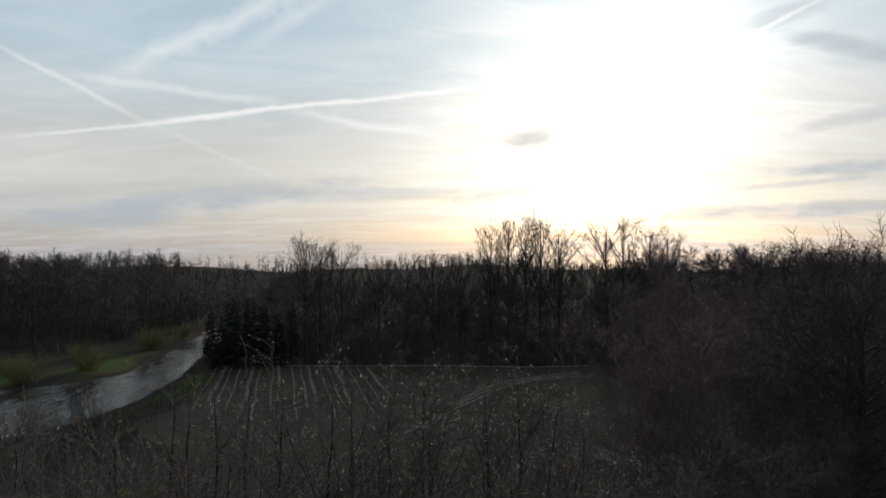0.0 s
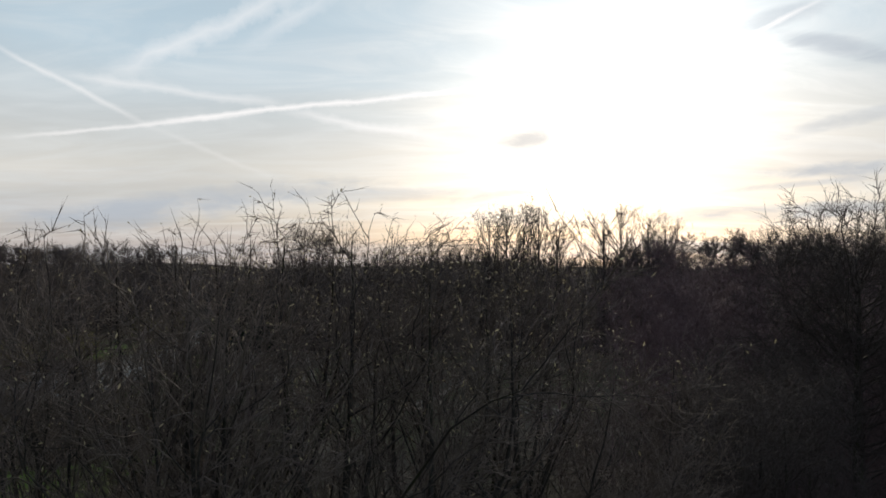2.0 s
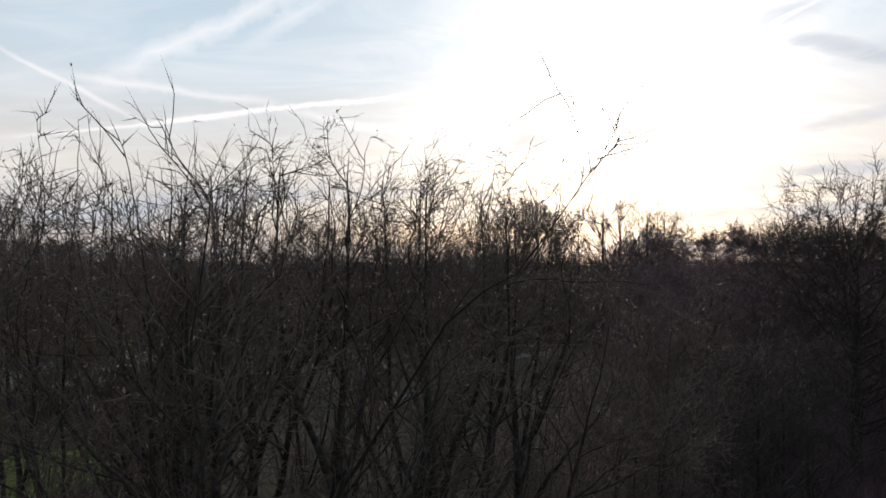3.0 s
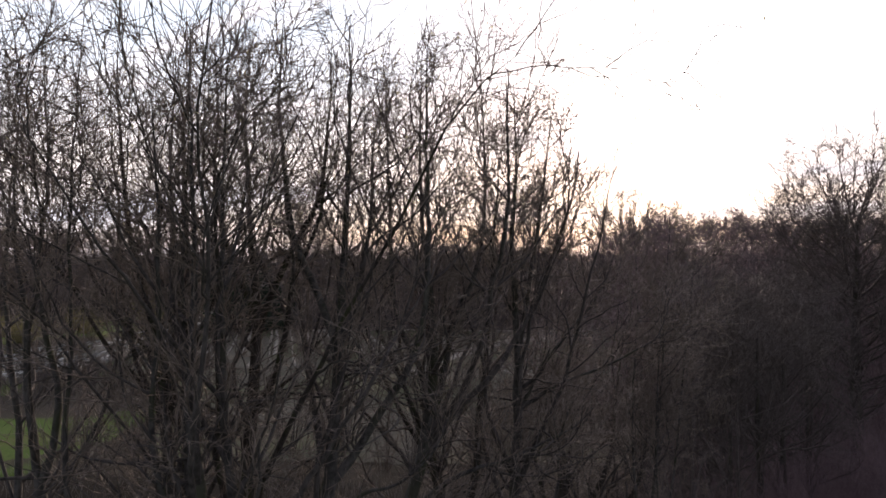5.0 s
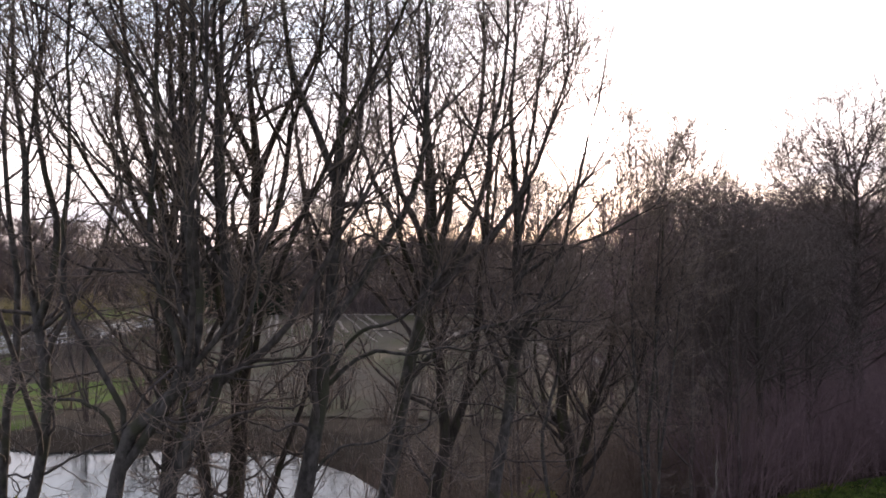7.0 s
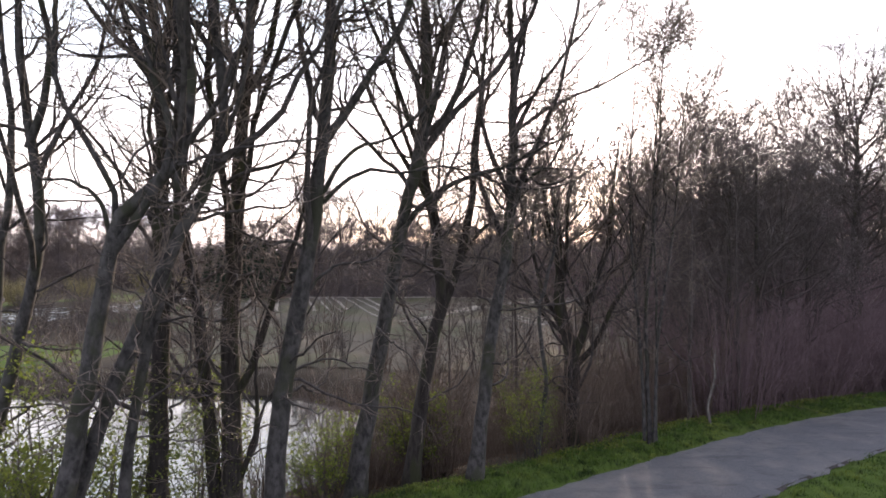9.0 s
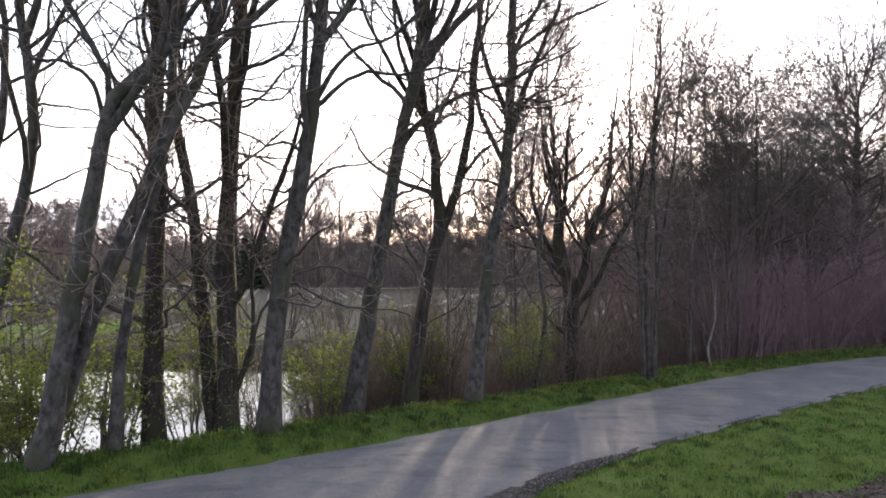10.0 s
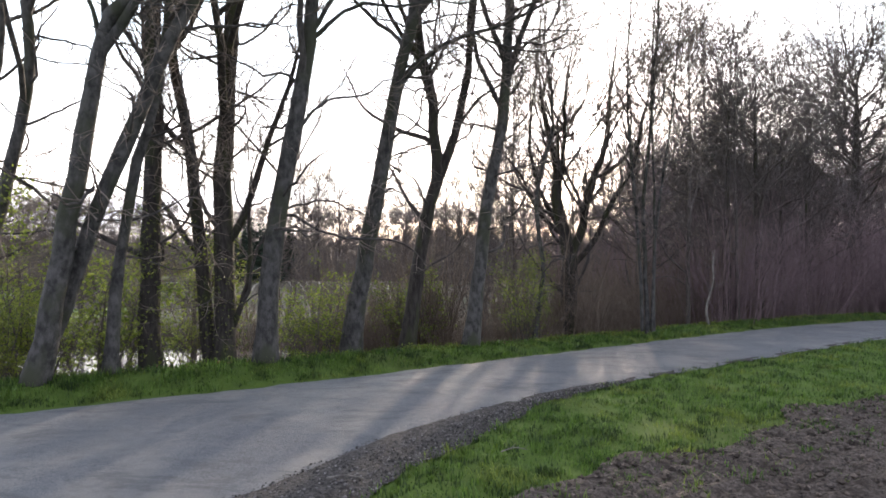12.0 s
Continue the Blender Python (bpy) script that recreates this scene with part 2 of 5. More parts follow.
def road_build(n, b, co):
    big = n.noise(co, 0.55, 5, 0.6, 0.4)
    grit = n.noise(co, 60.0, 3, 0.7)
    fine = n.noise(n.mapped(co, (1, 1, 1)), 7.0, 6, 0.7)
    col = n.mix(n.ramp(grit, 0.3, 0.7), (0.065, 0.071, 0.076), (0.19, 0.20, 0.205))
    col = n.mix(n.math("MULTIPLY", n.ramp(big, 0.45, 0.62), 0.7), col, (0.20, 0.198, 0.185))
    patch = n.noise(n.mapped(co, (0.4, 1.3, 1.0), rot=(0, 0, -0.6)), 1.6, 5, 0.65, 0.6)
    col = n.mix(n.math("MULTIPLY", n.ramp(patch, 0.52, 0.66), 0.6), col, (0.075, 0.08, 0.083))
    col = n.mix(n.math("MULTIPLY", n.ramp(fine, 0.55, 0.75), 0.5), col, (0.085, 0.08, 0.075))
    n.put(b.inputs["Base Color"], col)
    n.put(b.inputs["Roughness"], n.ramp(fine, 0.2, 0.8, 0.6, 0.85))
    n.put(b.inputs["Specular IOR Level"], 0.3)
    bump(n, b, n.math("ADD", grit, n.math("MULTIPLY", fine, 1.5)), 0.9, 0.018)


ROAD = material("worn_asphalt", road_build)


def water_build(n, b, co):
    a = n.noise(n.mapped(co, (0.55, 1.0, 1.0)), 1.1, 4, 0.6, 0.5)
    c = n.noise(co, 5.0, 4, 0.6)
    n.put(b.inputs["Base Color"], (0.012, 0.016, 0.014))
    n.put(b.inputs["Roughness"], 0.06)
    n.put(b.inputs["IOR"], 1.38)
    n.put(b.inputs["Specular IOR Level"], 1.0)
    flow = n.noise(n.mapped(co, (0.22, 0.10, 1.0)), 1.0, 5, 0.65, 1.2)
    sep = n.node("ShaderNodeSeparateXYZ")
    n.put(sep.inputs[0], co)
    shallow = n.ramp(sep.outputs[1], 50.0, 95.0)  # the upper reach runs faster, in ripples
    streak = n.ramp(n.noise(n.mapped(co, (0.5, 0.16, 1.0)), 1.0, 4, 0.6, 0.8), 0.42, 0.58, 0.0, 1.0)
    n.put(b.inputs["Roughness"], n.math("MULTIPLY_ADD", n.math("MULTIPLY", shallow, streak), 0.22, 0.06))
    bump(n, b, n.math("ADD", n.math("ADD", a, n.math("MULTIPLY", c, 0.3)), n.math("MULTIPLY", flow, 2.5)),
         n.math("MULTIPLY_ADD", n.math("MULTIPLY", shallow, streak), 0.30, 0.15), n.math("MULTIPLY_ADD", shallow, 0.06, 0.07))


WATER = material("rippled_river_water", water_build)


def field_build(n, b, co):
    small = n.noise(co, 2.0, 6, 0.7)
    big = n.noise(co, 0.05, 4)
    col = n.mix(small, (0.06, 0.056, 0.042), (0.14, 0.128, 0.095))
    col = n.mix(n.math("MULTIPLY", n.ramp(big, 0.42, 0.62), 0.7), col, (0.07, 0.082, 0.036))
    n.put(b.inputs["Base Color"], col)
    n.put(b.inputs["Roughness"], 0.95)
    n.put(b.inputs["Specular IOR Level"], 0.1)
    bump(n, b, small, 0.8, 0.1)


FIELD = material("bare_field_soil", field_build)
STRAW = two_tone("dry_straw_strip", (0.2, 0.185, 0.15), (0.40, 0.37, 0.30), 3, rough=0.9, bumpiness=0.5, dist=0.05)
SOIL = two_tone("tilled_soil", (0.035, 0.029, 0.024), (0.205, 0.168, 0.135), 26, rough=0.95, bumpiness=1.0, dist=0.03, third=(0.07, 0.055, 0.042))
GRAVEL_BED = two_tone("gravel_bed", (0.04, 0.036, 0.032), (0.12, 0.112, 0.10), 22, rough=0.95, bumpiness=0.8, dist=0.03)


def bits(name, dark, light, power):
    """Loose pieces, each with a tone of its own."""
    def build(n, b, co):
        r = n.math("POWER", n.node("ShaderNodeNewGeometry").outputs["Random Per Island"], power)
        col = n.mix(r, dark, light)
        col = n.mix(n.math("MULTIPLY", n.noise(co, 40, 3), 0.4), col, dark)
        n.put(b.inputs["Base Color"], col)
        n.put(b.inputs["Roughness"], 0.9)
        n.put(b.inputs["Specular IOR Level"], 0.2)
    return material(name, build)


STONE = bits("gravel_stones", (0.04, 0.038, 0.035), (0.30, 0.285, 0.265), 2.6)
CLOD = bits("soil_clods", (0.035, 0.028, 0.022), (0.24, 0.195, 0.155), 1.6)


# ---- mesh helpers ----
def mesh_of(name, pieces, mat, smooth=True):
    vs, fs, k = [], [], 0
    for v, f in pieces:
        vs.append(v)
        fs.append(f + k)
        k += len(v)
    v, f = np.concatenate(vs).astype(np.float32), np.concatenate(fs).astype(np.int32)
    me = bpy.data.meshes.new(name)
    me.vertices.add(len(v))
    me.vertices.foreach_set("co", v.ravel())
    me.loops.add(len(f) * 3)
    me.loops.foreach_set("vertex_index", f.ravel())
    me.polygons.add(len(f))
    me.polygons.foreach_set("loop_start", np.arange(len(f), dtype=np.int32) * 3)
    me.polygons.foreach_set("use_smooth", np.full(len(f), smooth))
    me.materials.append(mat)
    me.update(calc_edges=True)
    return me


def part(name, mesh, parent, label=""):
    ob = new(name, mesh)
    ob.parent = parent
    return tagged(ob, label)


def thing(name, where=(0, 0, 0), label="", category="", group="", kind=""):
    ob = new(name)
    ob.location = where
    return tagged(ob, label, category, group, kind)


def unit(v):
    return v / np.maximum(np.linalg.norm(v, axis=-1, keepdims=True), 1e-9)


def tubes(P, R, sides, tip=False):
    """Tapered tubes along M lines of N points. With tip, each ends in a point."""
    M, N, _ = P.shape
    T = unit(np.gradient(P, axis=1))
    mean = np.abs(T.mean(1))
    ref = np.eye(3)[np.argmin(mean, axis=1)][:, None, :]
    A = unit(np.cross(T, np.broadcast_to(ref, T.shape)))
    B = np.cross(T, A)
    ang = np.arange(sides) * 2 * np.pi / sides
    ring = P[:, :, None] + R[:, :, None, None] * (A[:, :, None] * np.cos(ang)[:, None] + B[:, :, None] * np.sin(ang)[:, None])
    K = N - 1 if tip else N
    verts = ring[:, :K].reshape(-1, 3)
    base = (np.arange(M) * K * sides)[:, None, None]
    r, s = np.arange(K - 1)[:, None], np.arange(sides)[None, :]
    a, b = r * sides + s, r * sides + (s + 1) % sides
    c, d = a + sides, b + sides
    quads = np.stack([np.stack([a, b, d], -1), np.stack([a, d, c], -1)], 2).reshape(1, -1, 3) + base
    tris = [quads.reshape(-1, 3)]
    if tip:
        verts = np.concatenate([verts, P[:, -1]])
        s = np.arange(sides)
        a, b = (K - 1) * sides + s, (K - 1) * sides + (s + 1) % sides
        f = np.stack([np.broadcast_to(a, (M, sides)) + base[:, 0], np.broadcast_to(b, (M, sides)) + base[:, 0],
                      np.broadcast_to((M * K * sides + np.arange(M))[:, None], (M, sides))], -1)
        tris.append(f.reshape(-1, 3))
    return verts, np.concatenate(tris)


def at_line(P, t):
    """Points and tangents at t (0..1) on lines P: one t for each line."""
    N = P.shape[1]
    f = np.clip(t, 0, 0.9999) * (N - 1)
    i = f.astype(int)
    k = np.arange(len(P))
    p0, p1 = P[k, i], P[k, i + 1]
    return p0 + (p1 - p0) * (f - i)[:, None], unit(p1 - p0)


def spawn(rng, P, R, per, t0, t1, angle, spread, length, n, wander, lift, ratio, rmax, taper=0.35, droop=0.0, rmin=0.0):
    """Side branches: `per` of them on each of the lines P. length(t) gives their length."""
    src = np.repeat(np.arange(len(P)), per)
    t = rng.uniform(t0, t1, len(src))
    p, tan = at_line(P[src], t)
    q = unit(np.cross(tan, unit(rng.normal(size=tan.shape))))
    th = np.radians(angle + spread * rng.normal(size=len(src)))[:, None]
    d = unit(tan * np.cos(th) + q * np.sin(th))
    ln = length(t) * rng.uniform(0.65, 1.25, len(src))
    seg = (ln / (n - 1))[:, None]
    out = [p]
    for k in range(n - 1):
        out.append(out[-1] + d * seg)
        d = unit(d + wander * rng.normal(size=d.shape) + np.array([0, 0, lift - droop * k]))
    C = np.stack(out, 1)
    f = t * (R.shape[1] - 1)
    i = np.minimum(f.astype(int), R.shape[1] - 2)
    rp = R[src, i] + (R[src, i + 1] - R[src, i]) * (f - i)
    r0 = np.clip(rp * ratio, rmin, rmax) * rng.uniform(0.75, 1.1, len(src))
    return C, r0[:, None] * np.linspace(1, taper, n)[None, :]


def smooth_line(points, n):
    """A smooth curve of n points through the few given."""
    p = np.array(points, float)
    k = np.concatenate([[0], np.cumsum(np.linalg.norm(np.diff(p, axis=0), axis=1))])
    q = np.linspace(0, k[-1], n)
    m = np.gradient(p, k, axis=0)
    i = np.clip(np.searchsorted(k, q, side="right") - 1, 0, len(k) - 2)
    h = (k[i + 1] - k[i])[:, None]
    t = ((q - k[i])[:, None]) / h
    return ((2 * t**3 - 3 * t**2 + 1) * p[i] + (t**3 - 2 * t**2 + t) * h * m[i]
            + (-2 * t**3 + 3 * t**2) * p[i + 1] + (t**3 - t**2) * h * m[i + 1])


# ---- the lie of the land ----
# The lane's far edge runs through (-0.81, 13.54); l is metres along it, s metres across it, away from the lane.
LANE_P, LANE_D, LANE_N = np.array((-0.81, 13.54)), np.array((0.823, 0.568)), np.array((-0.568, 0.823))
WATER_Z = -3.4
RIVER = np.array([(-95, 360, 7), (-84, 260, 5), (-77, 215, 4), (-71, 182, 3.6), (-65.5, 150, 4), (-62.5, 132, 5.5), (-65, 117, 10), (-73, 100, 18), (-102, 70, 18), (-92, 42, 11), (-50, 32.5, 10.5), (-22, 31, 11),
                  (-12, 32.5, 9.5), (-6.5, 34.5, 5), (-4.2, 36, 1)], float)
BACKWATER = np.array([(38, 111, 1.0), (43, 116, 2.4), (48, 119, 2.0), (53, 121, 1.0)], float)
RIVER_LINE, BACKWATER_LINE = smooth_line(RIVER, 150), smooth_line(BACKWATER, 12)


def bend(l):
    return -0.013 * np.maximum(l - 12, 0) ** 2 / (1 + 0.012 * np.maximum(l - 12, 0)) + 0.0095 * np.minimum(l, 0) ** 2 / (1 + 0.05 * np.abs(l))


def lane_ls(x, y):
    dx, dy = x - LANE_P[0], y - LANE_P[1]
    l = dx * LANE_D[0] + dy * LANE_D[1]
    return l, dx * LANE_N[0] + dy * LANE_N[1] - bend(l)


def lane_xy(l, s):
    s = s + bend(l)
    return LANE_P[0] + l * LANE_D[0] + s * LANE_N[0], LANE_P[1] + l * LANE_D[1] + s * LANE_N[1]


def step(v, a, b):
    t = np.clip((v - a) / (b - a), 0, 1)
    return t * t * (3 - 2 * t)


def river_dist(x, y):
    """Distance from the river's middle, as if it were 8 m wide to each side everywhere."""
    best = np.full(np.shape(x), 1e9)
    a = np.concatenate([RIVER_LINE[:-1], BACKWATER_LINE[:-1]])
    b = np.concatenate([RIVER_LINE[1:], BACKWATER_LINE[1:]])
    for (ax, ay, aw), (bx, by, bw) in zip(a, b):
        dx, dy = bx - ax, by - ay
        t = np.clip(((x - ax) * dx + (y - ay) * dy) / (dx * dx + dy * dy), 0, 1)
        best = np.minimum(best, np.hypot(x - ax - t * dx, y - ay - t * dy) - (aw + (bw - aw) * t) + 8.0)
    return best


def wave(x, y, seed=0.0):
    return (np.sin(x * 0.9 + 1.7 * seed) * np.cos(y * 0.8 + seed) + 0.6 * np.sin(x * 2.1 + y * 1.3 + seed) + 0.4 * np.sin(x * 4.3 - y * 3.7 + 2 * seed)) / 2


def land(x, y):
    x, y = np.asarray(x, float), np.asarray(y, float)
    l, s = lane_ls(x, y)
    valley = -2.6 + 0.25 * wave(x * 0.08, y * 0.08)
    z = (valley + 0.35) * step(s, 2.1, 10.2) - 0.35 * step(s, 1.2, 3.4)
    z = z + 0.27 * step(s, 0.05, 0.9) * (1 - step(s, 1.1, 2.3)) * (1 - 0.8 * step(l, -3, 9)) * (s > 0)  # the raised verge
    d = np.hypot(x, y)
    z = z + (16.5 + 2.2 * np.sin(x * 0.021 + 1.0) + 1.3 * np.sin(x * 0.05)) * step(y - 0.1 * np.abs(x), 185, 430) - 70 * step(d, 560, 1300)
    r = river_dist(x, y) + 0.8 * wave(x * 0.55, y * 0.55, 3)
    z = np.where(r < 14, np.minimum(z, -4.6 + np.maximum(z + 4.6, 0) * step(r, 5.5, 11.5)), z)
    rough = 0.05 * wave(x * 2, y * 2, 1) * step(s, 0.8, 3) + 0.02 * wave(x * 5, y * 5, 2) * step(np.abs(s + 1.5), 1.5, 3)
    return z + rough


def build_ground():
    def axis(fine, lo, hi, stepsize):
        a = list(np.arange(lo, hi, stepsize))
        w = stepsize
        up, dn = [hi], [lo - stepsize]
        while up[-1] < 2600:
            w *= 1.09
            up.append(up[-1] + w)
        w = stepsize
        while dn[-1] > -2600:
            w *= 1.09
            dn.append(dn[-1] - w)
        return np.array(dn[::-1] + a + up)
    xs, ys = axis(0, -34, 34, 0.6), axis(0, -4, 46, 0.6)
    X, Y = np.meshgrid(xs, ys)
    Z = land(X, Y)
    l, s = lane_ls(X, Y)
    # the ground lies lower under the lane, the gravel and the tilled soil, which lie on it
    Z = Z - 0.06 * step(-s, -0.15, 0.4) * (np.abs(l) < 400)
    nx, ny = len(xs), len(ys)
    i = (np.arange(ny - 1)[:, None] * nx + np.arange(nx - 1)[None]).ravel()
    f = np.concatenate([np.stack([i, i + 1, i + nx + 1], 1), np.stack([i, i + nx + 1, i + nx], 1)])
    me = mesh_of("ground", [(np.stack([X, Y, Z], -1).reshape(-1, 3), f)], GROUND)
    green = np.where(s < 2.3, 1.0, 0.12)
    r = river_dist(X, Y)
    green = np.maximum(green, (np.abs(r - 17) < 6) * (X < -30) * (0.5 + 0.4 * wave(X * 0.15, Y * 0.15, 5)))
    green = np.where((X < -29) & (X > -70) & (np.abs(Y - 61 - 0.1 * X - 3 * np.sin(X * 0.2)) < 7) & (r > 9), 0.85, green)
    green = np.where((Y > 200), 0.25, green)
    at = me.attributes.new("green", "FLOAT", "POINT")
    at.data.foreach_set("value", green.ravel().astype(np.float32))
    tagged(new("ground", me), "rough valley ground of turf and leaf litter", "ground", kind="structure")


def strip(l0, l1, nl, edge0, edge1, ns, lift):
    """A surface along the lane between the offsets edge0(l) and edge1(l)."""
    l = np.linspace(l0, l1, nl)[:, None]
    t = np.linspace(0, 1, ns)[None]
    s = edge0(l) + (edge1(l) - edge0(l)) * t
    x, y = lane_xy(l + 0 * s, s)
    z = lift(l + 0 * s, s, x, y, t + 0 * l)
    i = (np.arange(nl - 1)[:, None] * ns + np.arange(ns - 1)[None]).ravel()
    f = np.concatenate([np.stack([i, i + ns, i + ns + 1], 1), np.stack([i, i + ns + 1, i + 1], 1)])
    return np.stack([x, y, z], -1).reshape(-1, 3), f


def lane_width(l):
    return np.interp(l, [-30, -9, -6, -4.6, -2.5, 0, 1.5, 6, 60], [3.8, 5.8, 5.8, 5.45, 4.35, 3.7, 3.5, 3.45, 3.4])


def gravel_edge(l):
    return np.interp(l, [-30, -8, -3.9, -3.2, -1.9, 0.6, 4, 8, 60], [4.8, 7.2, 6.1, 5.6, 5.05, 3.85, 3.42, 3.4, 3.35])


def soil_edge(l):
    return 6.75 + 0.25 * np.sin(l * 1.3) + 0.15 * np.sin(l * 3.1) + np.interp(l, [-8, -3, 0, 60], [1.0, 0.2, 0, 0])


def build_lane():
    ragged = lambda l: 0.05 * np.sin(l * 2.3) + 0.04 * np.sin(l * 5.1 + 1) + 0.03 * np.sin(l * 11.7)
    camber = lambda l, s, x, y, t: 0.0 + 0.05 * np.sin(np.pi * t) - 0.035 * (np.abs(t - 0.5) > 0.499) + 0.006 * wave(x * 3, y * 3, 4)
    tagged(new("road", mesh_of("road", [strip(-40, 130, 500, lambda l: ragged(l), lambda l: -lane_width(l) + ragged(l + 40), 16, camber)], ROAD)),
           "narrow worn grey asphalt lane with patches", "road", kind="structure")
    low = lambda l, s, x, y, t: -0.005 - 0.03 * t + 0.012 * wave(x * 6, y * 6, 3)
    tagged(new("gravel_shoulder", mesh_of("gravel_shoulder", [strip(-14, 16, 200, lambda l: -lane_width(l) + 0.12, lambda l: -gravel_edge(l) + ragged(l * 1.7), 10, low)], GRAVEL_BED)),
           "loose grey gravel shoulder beside the lane", "gravel", kind="structure")


def build_soil():
    rng = np.random.default_rng(5)

    def lift(l, s, x, y, t):
        rows = 0.022 * np.sin(s * 2 * np.pi / 0.27 + 0.8 * np.sin(l * 0.7)) + 0.016 * np.sin(l * 2 * np.pi / 0.31 + 2.0 * np.sin(s * 1.1))
        lumps = 0.015 * rng.normal(size=l.shape) * (0.35 + np.abs(wave(x * 2, y * 2, 7)))
        return -0.02 + (rows + lumps) * step(t, 0, 0.06) + 0.02 * wave(x * 4, y * 4, 9)
    v, f = strip(-9, 24, 400, lambda l: -soil_edge(l), lambda l: -soil_edge(l) - 9.0, 120, lift)
    tagged(new("tilled_soil", mesh_of("tilled_soil", [(v, f)], SOIL, smooth=False)), "bare brown tilled soil with wheel marks and clods", "soil", kind="structure")


def build_river():
    pieces = []
    for line in (RIVER_LINE, BACKWATER_LINE):
        p = line[:, :2]
        tan = unit(np.gradient(p, axis=0))
        nrm = np.stack([-tan[:, 1], tan[:, 0]], 1)
        off = np.linspace(-1, 1, 5)
        wide = np.minimum(line[:, 2:] + 3.2, line[:, 2:] * 2.2)
        v = p[:, None] + nrm[:, None] * (off[None] * wide)[:, :, None]
        v = np.concatenate([v, np.full((*v.shape[:2], 1), WATER_Z)], 2).reshape(-1, 3)
        i = (np.arange(len(p) - 1)[:, None] * 5 + np.arange(4)[None]).ravel()
        f = np.concatenate([np.stack([i, i + 5, i + 6], 1), np.stack([i, i + 6, i + 1], 1)])
        pieces.append((v, f[:, ::-1]))
    tagged(new("water", mesh_of("water", pieces, WATER)), "silvery rippled river water reflecting the sky", "river", kind="structure")


def build_field():
    # a field on the far bank, with pale strips left by the machines
    xs, ys = np.linspace(-46, 30, 120), np.linspace(48, 139, 120)
    X, Y = np.meshgrid(xs, ys)
    left = np.interp(Y, [48, 66, 90, 140], [-22, -27, -44, -45]) + 1.5 * np.sin(Y * 0.2)
    X = left + (X + 46) / 76 * (20 + 14 * step(Y, 60, 115) - left)
    Z = land(X, Y) + 0.08 + 0.05 * np.sin(X * 2.2)
    i = (np.arange(119)[:, None] * 120 + np.arange(119)[None]).ravel()
    f = np.concatenate([np.stack([i, i + 1, i + 121], 1), np.stack([i, i + 121, i + 120], 1)])
    tagged(new("far_field", mesh_of("far_field", [(np.stack([X, Y, Z], -1).reshape(-1, 3), f)], FIELD)),
           "dull brown and green arable field across the river", "field", kind="structure")
    rng = np.random.default_rng(8)

    def ribbon(line, width):
        n = len(line)
        tan = unit(np.gradient(line, axis=0))
        nr = np.stack([-tan[:, 1], tan[:, 0]], 1)
        w = width * rng.uniform(0.4, 1.3, n)[:, None] / 2
        a, c, b = line - nr * w, line, line + nr * w
        v = []
        for q, h in ((a, 0.02), (c, 0.20), (b, 0.02)):
            v.append(np.c_[q, land(q[:, 0], q[:, 1]) + 0.1 + h])
        v = np.stack(v, 1).reshape(-1, 3)
        i = (np.arange(n - 1)[:, None] * 3 + np.arange(2)[None]).ravel()
        return v, np.concatenate([np.stack([i, i + 1, i + 4], 1), np.stack([i, i + 4, i + 3], 1)])
    strips = []
    for k, x0 in enumerate((-41, -39, -37.6, -35.6, -33, -31.4, -28.6, -27.4, -24.5, -22.6, -21, -18.5, -16.8, -15.2, -12.4, -10.2, -8)):
        y = np.linspace(98 + 7 * math.sin(k * 2.1), 136.5, 70)
        x = x0 + (y - 102) * -0.26 + 0.12 * np.sin(y * 0.21 + k)
        strips.append(ribbon(np.c_[x, y], 0.4 + 0.35 * (k % 3 == 1)))
    for k in range(3):
        q = smooth_line([(-6 + k * 2.2, 84, 0), (4, 103 + k * 2.5, 0), (16, 120 + k * 2, 0), (28, 127 + k * 2, 0)], 50)[:, :2]
        strips.append(ribbon(q, 0.6))
    for k in range(4):
        q = smooth_line([(6 + k * 2.4, 92, 0), (12 + k * 1.5, 82, 0), (22 + k, 70, 0)], 30)[:, :2]
        strips.append(ribbon(q, 0.5))
    y = np.linspace(-44, 32, 90)
    strips.append(ribbon(np.c_[y, 138.3 + 0.3 * np.sin(y * 0.3)], 1.0))
    tagged(new("straw_strips", mesh_of("straw_strips", strips, STRAW)), "pale dry strips lying along the field", "straw", kind="stuff")


build_ground()
build_lane()
build_soil()
build_river()
build_field()


# ---- trees ----
def cap(rng, P, top):
    """Shorten lines that would rise above the tree's height."""
    lim = top * rng.uniform(0.86, 1.03, len(P))
    rise = np.maximum(P[..., 2].max(1) - P[:, 0, 2], 1e-3)
    f = np.clip((lim - P[:, 0, 2]) / rise, 0.12, 1.0)[:, None, None]
    return P[:, :1] + (P - P[:, :1]) * np.concatenate([f**0.6, f**0.6, f], 2)


def domed(rng, P, middle, wide, high):
    """Shorten lines that would leave a rounded crown."""
    for k in range(3):
        tip = P[:, -1]
        q = np.hypot(tip[:, 0], tip[:, 1]) ** 2 / wide**2 + np.maximum(tip[:, 2] - middle, 0) ** 2 / high**2
        f = np.where(q > 1, q**-0.5, 1.0) * np.where(q > 1, rng.uniform(0.9, 1.04, len(P)), 1.0)
        P = P[:, :1] + (P - P[:, :1]) * np.maximum(f, 0.25)[:, None, None]
    return P


